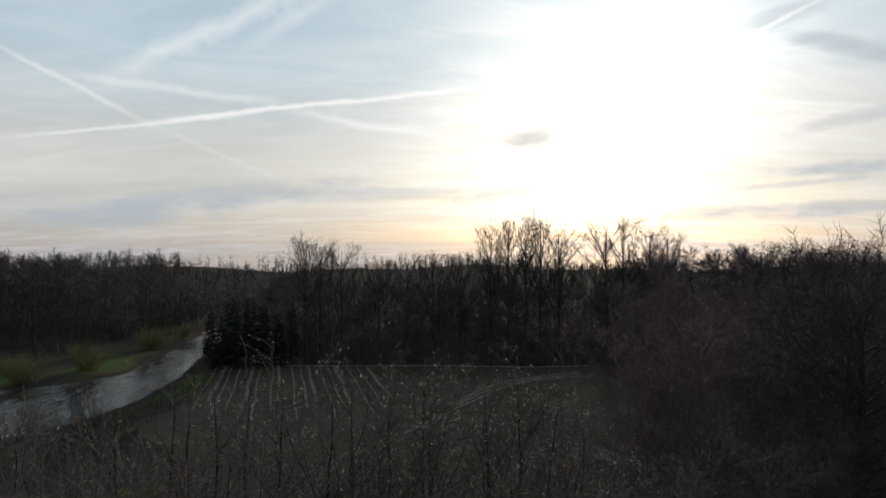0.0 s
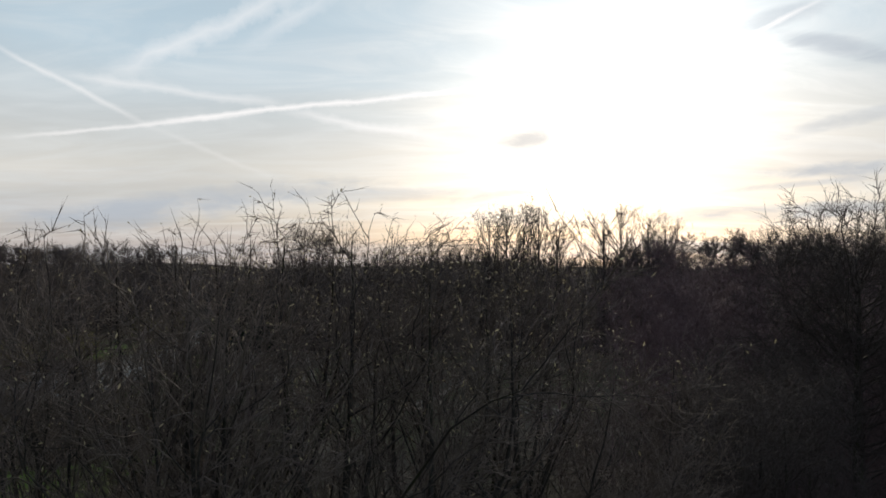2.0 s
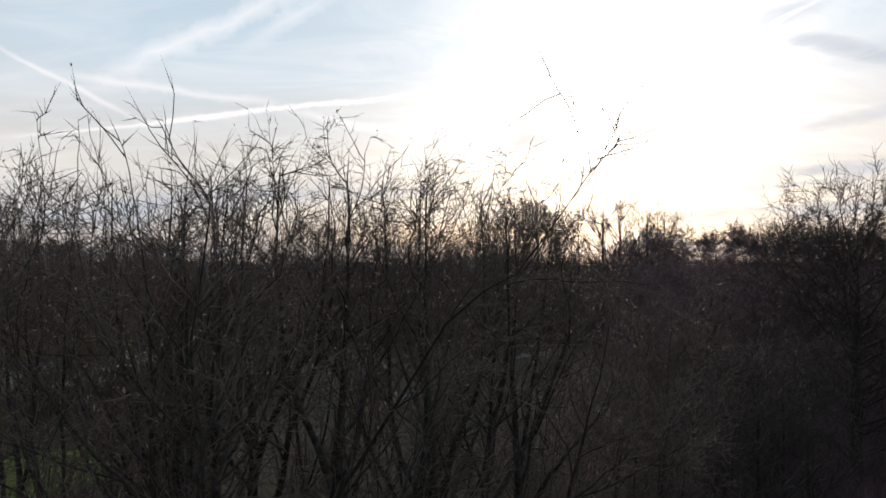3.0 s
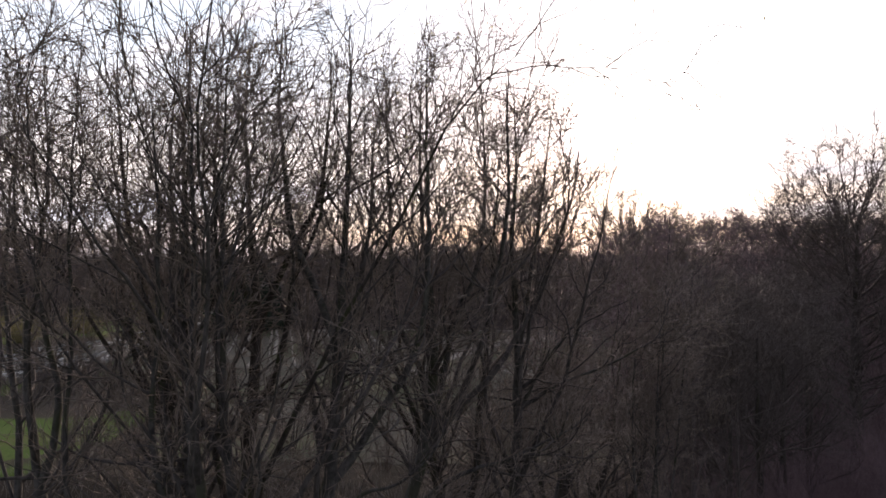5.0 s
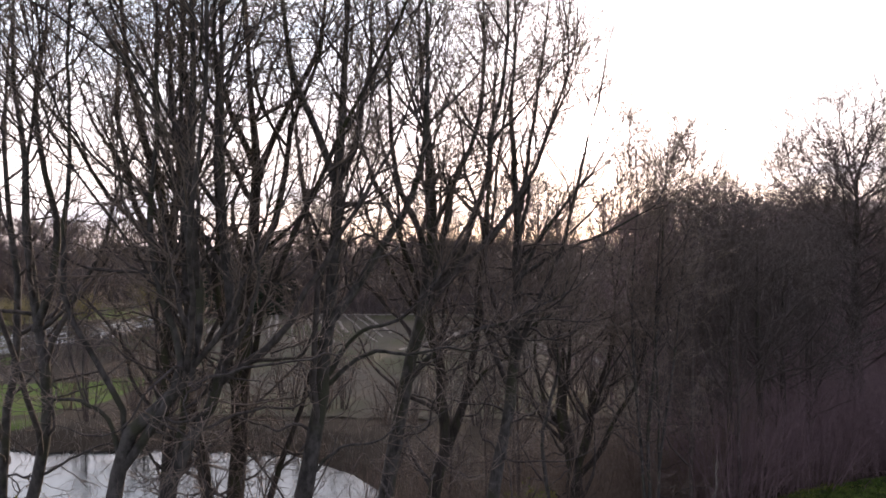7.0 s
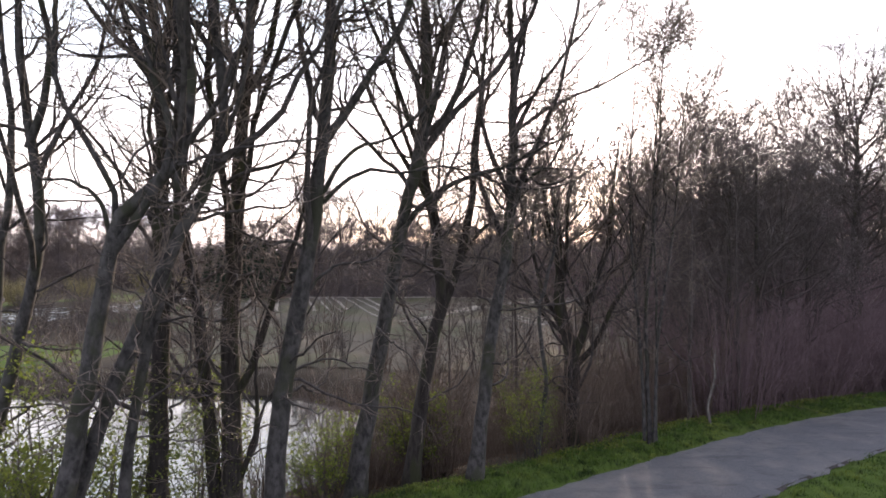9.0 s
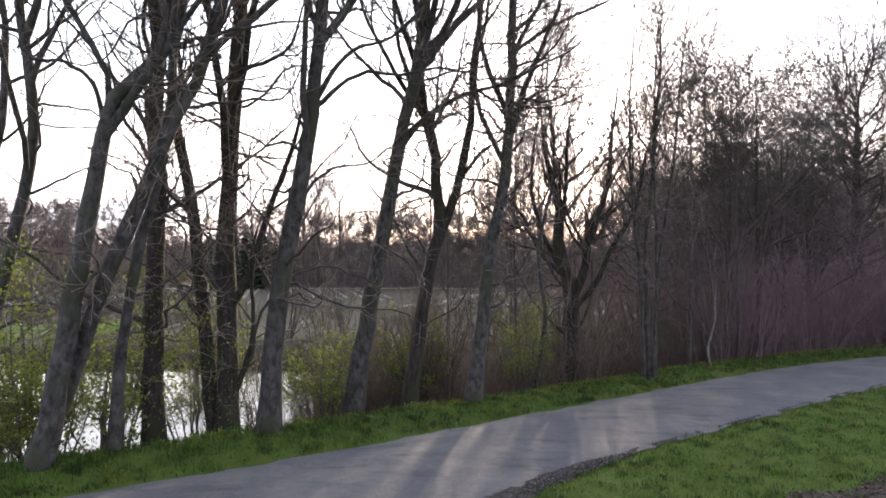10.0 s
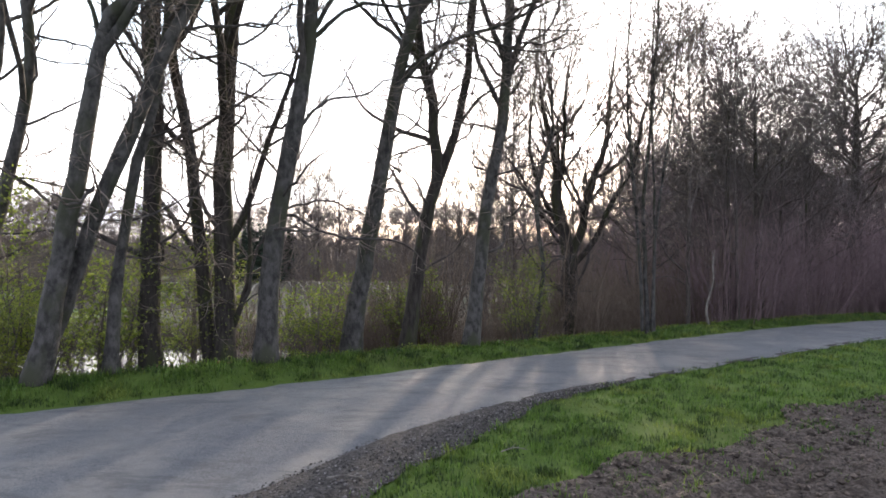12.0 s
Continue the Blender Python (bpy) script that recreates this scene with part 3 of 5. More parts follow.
def crown(rng, stems, limbs=11, spread=38, reach=3.4, low=0.30, top=18.0):
    """Crooked limbs, branches, twigs and shoots on a tree's stems. stems: (points, radii) lines."""
    out = {"limb": [], "branch": [], "twig": []}
    for P, R in stems:
        length = np.linalg.norm(np.diff(P, axis=0), axis=1).sum()
        many = max(2, int(round(limbs * 0.8 * min(1.2, length / 11))))
        P, R = P[None], R[None]
        L, LR = spawn(rng, P, R, many, low, 0.97, spread, 12, lambda t: reach * 1.35 * (1.05 - 0.5 * t), 12, 0.14, 0.09, 0.6, 0.07, 0.22, rmin=0.015)
        L = cap(rng, L, top)
        B, BR = spawn(rng, L, LR, 6, 0.15, 1.0, 38, 14, lambda t: reach * 0.5 * (1.15 - 0.6 * t), 7, 0.15, 0.085, 0.6, 0.022, 0.4, rmin=0.0105)
        B2, BR2 = spawn(rng, P, R, many + 2, max(low, 0.45), 1.0, 40, 14, lambda t: reach * 0.55 * (1.1 - 0.3 * t), 7, 0.15, 0.085, 0.4, 0.022, 0.4, rmin=0.0105)
        B, BR = cap(rng, np.concatenate([B, B2]), top), np.concatenate([BR, BR2])
        T, TR = spawn(rng, B, BR, 4, 0.12, 1.0, 38, 14, lambda t: 0.85 * (1.2 - 0.5 * t), 4, 0.17, 0.08, 0.8, 0.009, 0.6, rmin=0.0078)
        T = cap(rng, T, top)
        S, SR = spawn(rng, T, TR, 1, 0.2, 0.95, 38, 14, lambda t: 0.36 + 0 * t, 2, 0.14, 0.05, 0.85, 0.0085, 0.7, rmin=0.0078)
        out["limb"].append((L, LR))
        out["branch"].append((B, BR))
        out["twig"].append((T, TR, S, SR))
    return out


def ends_of(rng, T, share):
    k = rng.random(len(T)) < share
    return T[k, -1]


def leaf_bits(rng, places, size, long=1.6, hang=0.0):
    """Small folded leaves (or catkins) at the places."""
    n = len(places)
    d = unit(rng.normal(size=(n, 3)) + np.array([0, 0, -hang]))
    q = unit(np.cross(d, unit(rng.normal(size=(n, 3)))))
    u = np.cross(d, q)
    s = (size * rng.uniform(0.6, 1.4, n))[:, None]
    a, b = places, places + d * s * long
    m = places + d * s * long * 0.5
    v = np.stack([a, m + q * s * 0.4 + u * s * 0.15, b, m - q * s * 0.4 + u * s * 0.15], 1).reshape(-1, 3)
    i = np.arange(n)[:, None] * 4
    return v, np.concatenate([i + np.array([0, 1, 2]), i + np.array([0, 2, 3])])


def near_tree(seed, label, trunk, r0, forks=(), bark=None, top=18.6, limbs=10, reach=3.4, low=0.40, catkins=0.30, ivy=0, spread=42, rtop=0.006, majors=3, side=8):
    """One standing tree. trunk and forks: a few places along each stem, from the ground up."""
    rng = np.random.default_rng(seed)
    bark = bark or BARK_GREY
    base = np.array(trunk[0], float)
    root = thing("tree", tuple(base), label, "tree", "trees along the lane")
    line = smooth_line(trunk, 26) - base
    h = np.linspace(0, 1, 26)
    R = r0 * (1 - h) ** 0.75 * (1 - 0.55 * step(h, 0.55, 0.95)) + rtop + r0 * 0.5 * np.exp(-h * 40)
    jit = rng.normal(size=line.shape) * 0.018
    jit[:2] = 0
    line = line + jit
    line[0, 2] -= 0.25
    stems = [(line, R)]
    for fk, fr in forks:
        fl = smooth_line(fk, 20) - base + rng.normal(size=(20, 3)) * 0.012
        stems.append((fl, np.linspace(1, 0, 20) * (fr - 0.008) + 0.008))
    if majors:
        # upright stems that part from the trunk and make the crown
        M, MR = spawn(rng, line[None], R[None], majors, 0.30, 0.62, 28, 7, lambda t: (top - base[2]) * (1 - t) * 0.9, 14, 0.12, 0.10, 0.65, 0.10, 0.08)
        M = cap(rng, M, top - 0.2 - base[2])
        stems += [(M[k] + 0.02 * rng.normal(size=M[k].shape), MR[k]) for k in range(len(M))]
    c = crown(rng, stems, limbs, spread, reach, low, top + 0.1 - base[2])
    if side:
        # crooked low branches that reach out sideways
        for k, (P, R_) in enumerate(stems[:1 + len(forks)]):
            tall = min(1.0, (P[-1, 2] - P[0, 2]) / 14)
            L, LR = spawn(rng, P[None], R_[None], max(3, int(side * tall)), 0.12 if k == 0 else 0.06, 0.7, 68, 14, lambda t: (3.4 - 1.2 * t) * (0.5 + 0.5 * tall), 13, 0.30, 0.03, 0.30, 0.036, 0.2)
            B, BR = spawn(rng, L, LR, 7, 0.15, 1.0, 50, 14, lambda t: 1.15 * (1.2 - 0.6 * t), 7, 0.28, 0.03, 0.6, 0.016, 0.45, rmin=0.008)
            T, TR = spawn(rng, B, BR, 3, 0.12, 1.0, 48, 14, lambda t: 0.45 + 0 * t, 3, 0.25, 0.0, 0.8, 0.008, 0.6, rmin=0.0065)
            c["limb"].append((L, LR))
            c["branch"].append((B, BR))
            c["twig"].append((T[:1], TR[:1], T, TR))
    # keep the whole crown under the tree's height
    top = top + 0.6
    reached = max(np.percentile(S[..., 2], 99.7) for _, _, S, _ in c["twig"]) + base[2]
    squeeze = min(1.0, (top - 8) / (reached - 8)) if reached > 9 else 1.0

    def fit(P):
        z = P[..., 2] + base[2]
        Q = P.copy()
        z = np.where(z > 8, 8 + (z - 8) * squeeze, z)
        Q[..., 2] = np.where(z > top - 0.4, top - 0.4 + (z - top + 0.4) * 0.5, z) - base[2]
        return Q

    foot = None
    for k, (P, SR) in enumerate(stems):
        name = "stem" if k else "trunk"
        wob = 1 + 0.04 * rng.normal(size=SR.shape)
        ob = part(name, mesh_of(name, [tubes(fit(P)[None], (SR * wob)[None], 8 if k else 12, True)], BARK_LIMB if bark == BARK_GREY and k > len(forks) else bark), root)
        foot = foot or ob
    for L, LR in c["limb"]:
        L = fit(L)
        for k in range(len(L)):
            part("limb", mesh_of("limb", [tubes(L[k:k + 1], LR[k:k + 1], 6, True)], BARK_LIMB), root)
    tw, tips = [], []
    for B, BR in c["branch"]:
        tw.append(tubes(fit(B), BR, 4, True))
    for T, TR, S, SR in c["twig"]:
        T, S = fit(T), fit(S)
        tw += [tubes(T, TR, 3, True), tubes(S, SR, 3, True)]
        tips += [ends_of(rng, S, catkins), ends_of(rng, T, catkins)]
    top_part = part("crown", mesh_of("crown", tw, NEAR_TWIG), root, "bare fine twigs")
    if catkins:
        pl = np.concatenate(tips)
        pl = pl[pl[:, 2] > 14.0]
        if len(pl):
            part("blossom", mesh_of("blossom", [leaf_bits(rng, pl, 0.028, 2.6, 1.0)], CATKIN, False), top_part, "pale hanging catkins")
    if ivy:
        t = rng.uniform(0, ivy, 900)
        p, tan = at_line(np.repeat(line[None], 900, 0), t)
        p = p + unit(rng.normal(size=p.shape)) * (r0 * rng.uniform(0.9, 2.6, 900))[:, None]
        p[:, 2] = np.maximum(p[:, 2], 0.05)
        part("ivy", mesh_of("ivy", [leaf_bits(rng, p, 0.05, 1.3)], IVY, False), foot, "sparse yellow-green ivy leaves")
    return root


def g(x, y):
    return float(land(x, y))


NEAR = [
    dict(seed=11, catkins=0.10, limbs=12, top=18.2, side=12, label="slim grey leaning tree with a wavy forked trunk", r0=0.15,
         trunk=[(-9.75, 13.0, g(-9.75, 13.0)), (-9.30, 13.0, 1.9), (-8.95, 13.0, 3.25), (-8.67, 13.0, 4.35), (-8.39, 13.0, 5.45), (-8.33, 13.0, 6.55), (-8.45, 13.0, 7.65), (-8.61, 13.0, 8.75), (-8.80, 13.0, 10.33), (-8.92, 13.0, 12.12), (-9.11, 13.0, 13.32), (-9.0, 13.0, 17.6)],
         forks=[([(-8.60, 13.0, 8.13), (-8.23, 12.95, 9.14), (-8.12, 12.9, 10.33), (-8.38, 12.8, 11.76), (-8.51, 12.8, 12.96), (-8.33, 12.8, 14.41), (-8.44, 12.8, 17.2)], 0.09)]),
    dict(seed=12, catkins=0.10, limbs=11, top=18.6, side=14, majors=2, label="grey leaning tree forked above head height", r0=0.172,
         trunk=[(-6.83, 10.9, g(-6.83, 10.9)), (-6.63, 10.9, 0.75), (-6.43, 10.9, 1.85), (-6.24, 10.9, 2.95), (-6.07, 10.9, 4.05), (-5.85, 10.9, 5.15), (-5.66, 10.9, 6.15), (-5.5, 10.9, 6.65), (-5.09, 10.9, 7.01), (-4.58, 10.9, 7.38), (-4.42, 10.9, 8.05), (-4.41, 10.9, 9.30), (-4.57, 10.9, 10.20), (-4.53, 10.9, 11.21), (-4.51, 10.9, 13.34), (-4.61, 10.9, 17.6)],
         forks=[([(-5.62, 10.9, 6.35), (-5.66, 10.9, 6.9), (-5.93, 10.9, 7.47), (-6.38, 10.9, 8.22), (-6.68, 10.9, 8.7), (-6.78, 10.95, 9.6), (-6.72, 11.0, 11.21), (-6.84, 11.1, 13.44), (-6.7, 11.2, 17.4)], 0.062),
                ([(-5.70, 10.9, 5.9), (-5.06, 10.85, 6.76), (-4.73, 10.8, 7.33), (-4.62, 10.8, 7.9), (-4.9, 10.7, 8.9), (-5.1, 10.7, 9.92), (-5.0, 10.7, 12.33), (-5.2, 10.7, 16.2)], 0.088),
                ([(-5.70, 10.9, 6.05), (-5.96, 10.85, 6.88), (-6.33, 10.8, 7.13), (-6.92, 10.8, 7.22), (-7.15, 10.8, 7.55), (-7.6, 10.8, 7.8)], 0.05)]),
    dict(seed=13, catkins=0.10, top=18.8, side=12, majors=4, label="grey tree leaning strongly over its neighbours", r0=0.152,
         trunk=[(-7.12, 11.35, g(-7.12, 11.35)), (-6.60, 11.3, 1.4), (-6.10, 11.25, 2.75), (-5.69, 11.25, 3.85), (-5.22, 11.25, 4.95), (-4.78, 11.25, 6.05), (-4.19, 11.25, 7.15), (-3.89, 11.25, 8.25), (-3.99, 11.25, 9.6), (-4.09, 11.25, 10.6), (-4.13, 11.25, 11.9), (-4.0, 11.3, 17.9)]),
    dict(seed=14, catkins=0.10, top=18.2, majors=1, side=10, label="thin grey tree with a bent stem", r0=0.108,
         trunk=[(-5.96, 11.75, g(-5.96, 11.75)), (-5.92, 11.75, 0.6), (-5.86, 11.75, 1.7), (-5.74, 11.75, 2.8), (-5.50, 11.75, 3.9), (-5.23, 11.75, 5.0), (-5.07, 11.75, 5.78), (-4.94, 11.75, 6.85), (-4.91, 11.75, 8.46), (-4.99, 11.75, 10.08), (-4.94, 11.75, 16.6)]),
    dict(seed=15, catkins=0.10, majors=3, limbs=9, top=18.8, side=18, low=0.14, label="dark upright tree with ivy round its foot", r0=0.215, bark="dark", ivy=0.2,
         trunk=[(-6.0, 13.5, g(-6.0, 13.5)), (-6.06, 13.5, 1.7), (-6.03, 13.5, 3.9), (-5.96, 13.5, 5.0), (-6.04, 13.5, 6.6), (-6.04, 13.5, 8.3), (-6.17, 13.5, 10.5), (-6.21, 13.4, 11.23), (-6.51, 13.3, 12.22), (-6.79, 13.2, 13.72), (-6.96, 13.1, 15.34), (-7.0, 13.0, 18.0)],
         forks=[([(-6.06, 13.5, 9.5), (-5.78, 13.4, 11.6), (-5.57, 13.3, 12.84), (-5.68, 13.3, 14.09), (-5.55, 13.3, 17.9)], 0.105),
                ([(-6.14, 13.5, 10.2), (-6.65, 13.5, 11.23), (-7.27, 13.5, 11.97), (-7.71, 13.5, 12.66), (-8.28, 13.5, 14.2)], 0.07),
                ([(-6.0, 13.5, 4.3), (-5.6, 13.3, 5.2), (-5.25, 13.2, 5.7), (-4.9, 13.1, 5.75)], 0.055)]),
    dict(seed=16, majors=3, limbs=9, top=18.9, side=20, low=0.12, label="large dark twin-stemmed tree with mossy foot", r0=0.24, bark="dark", ivy=0.14,
         trunk=[(-4.71, 14.2, g(-4.71, 14.2)), (-4.69, 14.2, 1.7), (-4.76, 14.2, 3.9), (-4.65, 14.2, 6.1), (-4.57, 14.2, 8.3), (-4.39, 14.2, 10.5), (-4.35, 14.2, 11.6), (-4.53, 14.15, 14.19), (-4.62, 14.1, 15.64), (-4.5, 14.1, 18.5)],
         forks=[([(-4.98, 14.25, -0.3), (-5.10, 14.25, 0.7), (-5.22, 14.25, 2.0), (-5.37, 14.25, 3.3), (-5.50, 14.25, 4.6), (-5.70, 14.25, 5.9), (-5.98, 14.25, 7.2), (-6.0, 14.3, 9.2), (-5.97, 14.3, 11.32), (-6.24, 14.3, 12.37), (-6.38, 14.3, 14.08), (-6.3, 14.3, 18.4)], 0.18),
                ([(-4.66, 14.2, 2.7), (-4.31, 14.15, 3.21), (-4.05, 14.1, 3.96), (-3.79, 14.1, 4.7), (-3.53, 14.1, 5.56), (-3.27, 14.1, 6.2), (-3.01, 14.1, 7.16), (-2.72, 14.1, 8.23), (-2.6, 14.1, 9.6)], 0.10),
                ([(-4.6, 14.2, 0.7), (-4.25, 14.1, 1.5), (-4.08, 14.05, 2.3), (-4.12, 14.05, 3.3), (-4.05, 14.05, 4.3), (-3.7, 14.0, 5.2)], 0.075),
                ([(-4.41, 14.2, 11.1), (-3.87, 14.2, 12.62), (-3.48, 14.2, 13.41), (-2.96, 14.2, 14.46), (-2.71, 14.2, 16.17), (-2.65, 14.2, 18.2)], 0.095),
                ([(-4.40, 14.2, 11.8), (-5.05, 14.2, 13.4), (-5.32, 14.2, 14.59), (-5.27, 14.2, 16.43), (-5.41, 14.2, 18.3)], 0.085),
                ([(-4.50, 14.2, 9.6), (-3.86, 14.15, 10.07), (-3.27, 14.1, 10.66), (-2.95, 14.1, 11.12), (-2.43, 14.1, 11.57)], 0.065)]),
    dict(seed=17, majors=3, side=18, top=19.0, label="stout pale grey tree with smooth bark", r0=0.212,
         trunk=[(-3.48, 13.1, g(-3.48, 13.1)), (-3.45, 13.1, 0.6), (-3.39, 13.1, 1.7), (-3.27, 13.1, 2.8), (-3.11, 13.1, 3.9), (-2.92, 13.1, 5.0), (-2.73, 13.1, 6.1), (-2.57, 13.1, 7.2), (-2.45, 13.1, 8.3), (-2.37, 13.1, 9.4), (-2.29, 13.1, 10.5), (-2.20, 13.1, 12.75), (-2.11, 13.1, 13.96), (-2.05, 13.1, 18.6)],
         forks=[([(-2.30, 13.1, 11.2), (-2.73, 13.0, 12.39), (-3.22, 12.95, 13.6), (-3.37, 12.9, 14.69), (-3.50, 12.9, 16.4), (-3.42, 12.9, 18.3)], 0.09),
                ([(-2.42, 13.1, 8.3), (-1.68, 13.1, 9.32), (-1.44, 13.1, 9.8), (-0.96, 13.1, 10.41), (-0.54, 13.1, 11.49), (-0.36, 13.1, 13.19), (-0.42, 13.1, 15.75), (-0.34, 13.1, 18.09)], 0.10),
                ([(-2.53, 13.1, 7.1), (-1.73, 13.05, 8.12), (-1.08, 13.0, 8.3), (-0.66, 13.0, 8.58), (-0.18, 13.0, 9.14), (0.2, 13.0, 9.9)], 0.06),
                ([(-2.56, 13.1, 6.9), (-1.55, 13.1, 7.67), (-0.72, 13.1, 7.62), (0.0, 13.1, 7.76), (0.66, 13.1, 7.67), (1.3, 13.1, 8.1)], 0.055),
                ([(-2.9, 13.1, 5.0), (-2.1, 13.1, 5.7), (-1.5, 13.1, 5.75), (-0.9, 13.1, 6.1), (-0.3, 13.1, 6.0)], 0.04)]),
    dict(seed=18, top=18.6, side=18, limbs=12, majors=4, label="grey leaning tree with a long side limb", r0=0.226,
         trunk=[(-2.10, 15.4, g(-2.10, 15.4)), (-2.0, 15.4, 0.6), (-1.84, 15.4, 1.7), (-1.65, 15.4, 2.8), (-1.43, 15.4, 3.9), (-1.23, 15.4, 5.0), (-1.04, 15.4, 6.1), (-0.83, 15.4, 7.2), (-0.54, 15.4, 8.3), (-0.36, 15.4, 9.4), (-0.31, 15.4, 10.5), (-0.34, 15.4, 11.86), (-0.51, 15.3, 13.28), (-0.6, 15.2, 18.4)],
         forks=[([(-0.41, 15.4, 9.1), (-0.60, 15.3, 10.37), (-1.03, 15.2, 11.22), (-1.28, 15.2, 12.42), (-1.36, 15.2, 14.42), (-1.5, 15.2, 17.9)], 0.09),
                ([(-0.44, 15.4, 8.6), (-0.01, 15.4, 10.34), (0.27, 15.4, 11.64), (0.72, 15.4, 12.59), (0.98, 15.4, 14.42), (0.91, 15.4, 17.9)], 0.10),
                ([(-0.98, 15.4, 6.4), (-0.55, 15.4, 7.0), (0.0, 15.4, 7.5), (0.7, 15.4, 7.85), (1.6, 15.4, 8.1), (2.4, 15.4, 8.5), (3.22, 15.4, 8.9), (3.9, 15.4, 9.6)], 0.085)]),
    dict(seed=19, top=18.0, limbs=11, side=18, low=0.15, majors=3, label="dark forked tree behind the tree row", r0=0.2, bark="dark",
         trunk=[(-0.80, 16.8, g(-0.80, 16.8)), (-0.69, 16.8, 0.6), (-0.54, 16.8, 1.7), (-0.37, 16.8, 2.8), (-0.17, 16.8, 3.9), (0.06, 16.8, 4.75), (-0.05, 16.8, 5.65), (-0.11, 16.8, 6.78), (-0.37, 16.8, 7.8), (-0.49, 16.8, 8.56), (-0.40, 16.8, 10.24), (-0.48, 16.8, 13.16), (-0.36, 16.8, 16.8)],
         forks=[([(0.06, 16.8, 4.5), (0.58, 16.8, 5.9), (0.70, 16.8, 6.78), (0.90, 16.8, 7.68), (0.91, 16.8, 8.87), (1.11, 16.8, 10.24), (1.27, 16.7, 12.39), (1.5, 16.6, 16.2)], 0.13),
                ([(0.5, 16.8, 5.7), (1.1, 16.7, 6.6), (1.7, 16.7, 7.0), (2.3, 16.7, 7.6), (2.9, 16.7, 8.6)], 0.05)]),
    dict(seed=20, top=18.3, majors=4, side=18, limbs=12, label="straight slender grey tree at the verge", r0=0.182, reach=2.1,
         trunk=[(0.86, 16.2, g(0.86, 16.2)), (0.95, 16.2, 0.6), (1.08, 16.2, 1.7), (1.20, 16.2, 2.8), (1.35, 16.2, 3.9), (1.53, 16.2, 5.0), (1.71, 16.2, 6.1), (1.85, 16.2, 7.2), (1.91, 16.2, 8.3), (1.91, 16.2, 10.5), (1.86, 16.2, 11.9), (1.74, 16.1, 13.2), (1.85, 16.0, 15.45), (1.78, 15.9, 18.2)],
         forks=[([(1.91, 16.2, 9.0), (2.53, 16.2, 10.21), (3.24, 16.2, 11.18), (4.0, 16.2, 12.1), (4.5, 16.2, 13.3)], 0.07),
                ([(1.90, 16.2, 9.1), (3.06, 16.1, 9.86), (4.15, 16.0, 10.3), (5.4, 15.9, 11.0), (6.4, 15.8, 11.6)], 0.06),
                ([(1.91, 16.2, 10.4), (2.21, 16.2, 12.3), (2.44, 16.2, 13.79), (2.67, 16.2, 15.59), (2.9, 16.2, 17.4)], 0.075),
                ([(1.87, 16.2, 7.3), (2.3, 16.2, 7.9), (2.9, 16.2, 8.3), (3.3, 16.2, 9.2), (3.9, 16.2, 10.0)], 0.05)]),
    dict(seed=21, top=13.2, side=16, majors=3, low=0.12, label="squat pollarded oak with spreading limbs", r0=0.30, bark="dark", limbs=15, reach=3.0, spread=44, catkins=0.0,
         trunk=[(4.35, 21.47, g(4.35, 21.47)), (4.50, 21.47, 1.2), (4.52, 21.47, 2.3), (4.30, 21.47, 3.3), (4.05, 21.47, 4.4), (4.12, 21.47, 5.4), (3.75, 21.47, 6.8), (3.38, 21.47, 9.99)],
         forks=[([(4.52, 21.47, 2.3), (4.95, 21.47, 3.5), (5.2, 21.47, 4.9), (5.75, 21.47, 6.2), (5.9, 21.47, 8.0), (6.3, 21.47, 10.8)], 0.17),
                ([(4.56, 21.47, 2.1), (5.3, 21.27, 3.0), (5.8, 21.16, 4.2), (6.5, 21.1, 5.3), (6.9, 21.06, 7.0), (7.4, 21.0, 9.4)], 0.12),
                ([(4.30, 21.47, 3.2), (3.5, 21.67, 4.0), (2.9, 21.78, 5.3), (2.2, 21.78, 6.2), (1.9, 21.78, 8.0)], 0.08)]),
    dict(seed=22, side=12, top=14.6, majors=1, label="clump of thin pale stems at the verge", r0=0.065, limbs=16, reach=2.2, catkins=0.3, trunk=[(6.55, 19.6, g(6.55, 19.6)), (6.44, 19.6, 3.51), (6.75, 19.6, 7.79), (7.06, 19.6, 12.2), (7.2, 19.6, 15.0)],
         forks=[([(6.39, 19.6, 0.14), (6.24, 19.6, 3.30), (5.93, 19.6, 7.89), (6.14, 19.6, 11.8), (6.0, 19.6, 14.4)], 0.060), ([(6.70, 19.6, 0.14), (6.85, 19.7, 3.30), (7.36, 19.7, 6.87), (7.77, 19.7, 11.0), (8.1, 19.7, 13.8)], 0.060),
                ([(6.62, 19.5, 0.14), (6.7, 19.4, 3.6), (6.62, 19.4, 7.2), (6.9, 19.4, 12.4)], 0.05)]),
    dict(seed=23, catkins=0.10, limbs=12, top=18.3, side=8, label="slim bare tree with a wavy stem on the bank", r0=0.125, majors=1,
         trunk=[(-10.8, 14.5, g(-10.8, 14.5)), (-10.56, 14.5, 1.23), (-10.28, 14.5, 4.11), (-10.24, 14.5, 5.25), (-10.14, 14.5, 6.67), (-10.0, 14.5, 7.89), (-10.01, 14.5, 9.22), (-10.20, 14.5, 10.33), (-10.28, 14.5, 11.43), (-10.37, 14.5, 12.87), (-10.27, 14.5, 15.29), (-10.4, 14.5, 17.6)]),
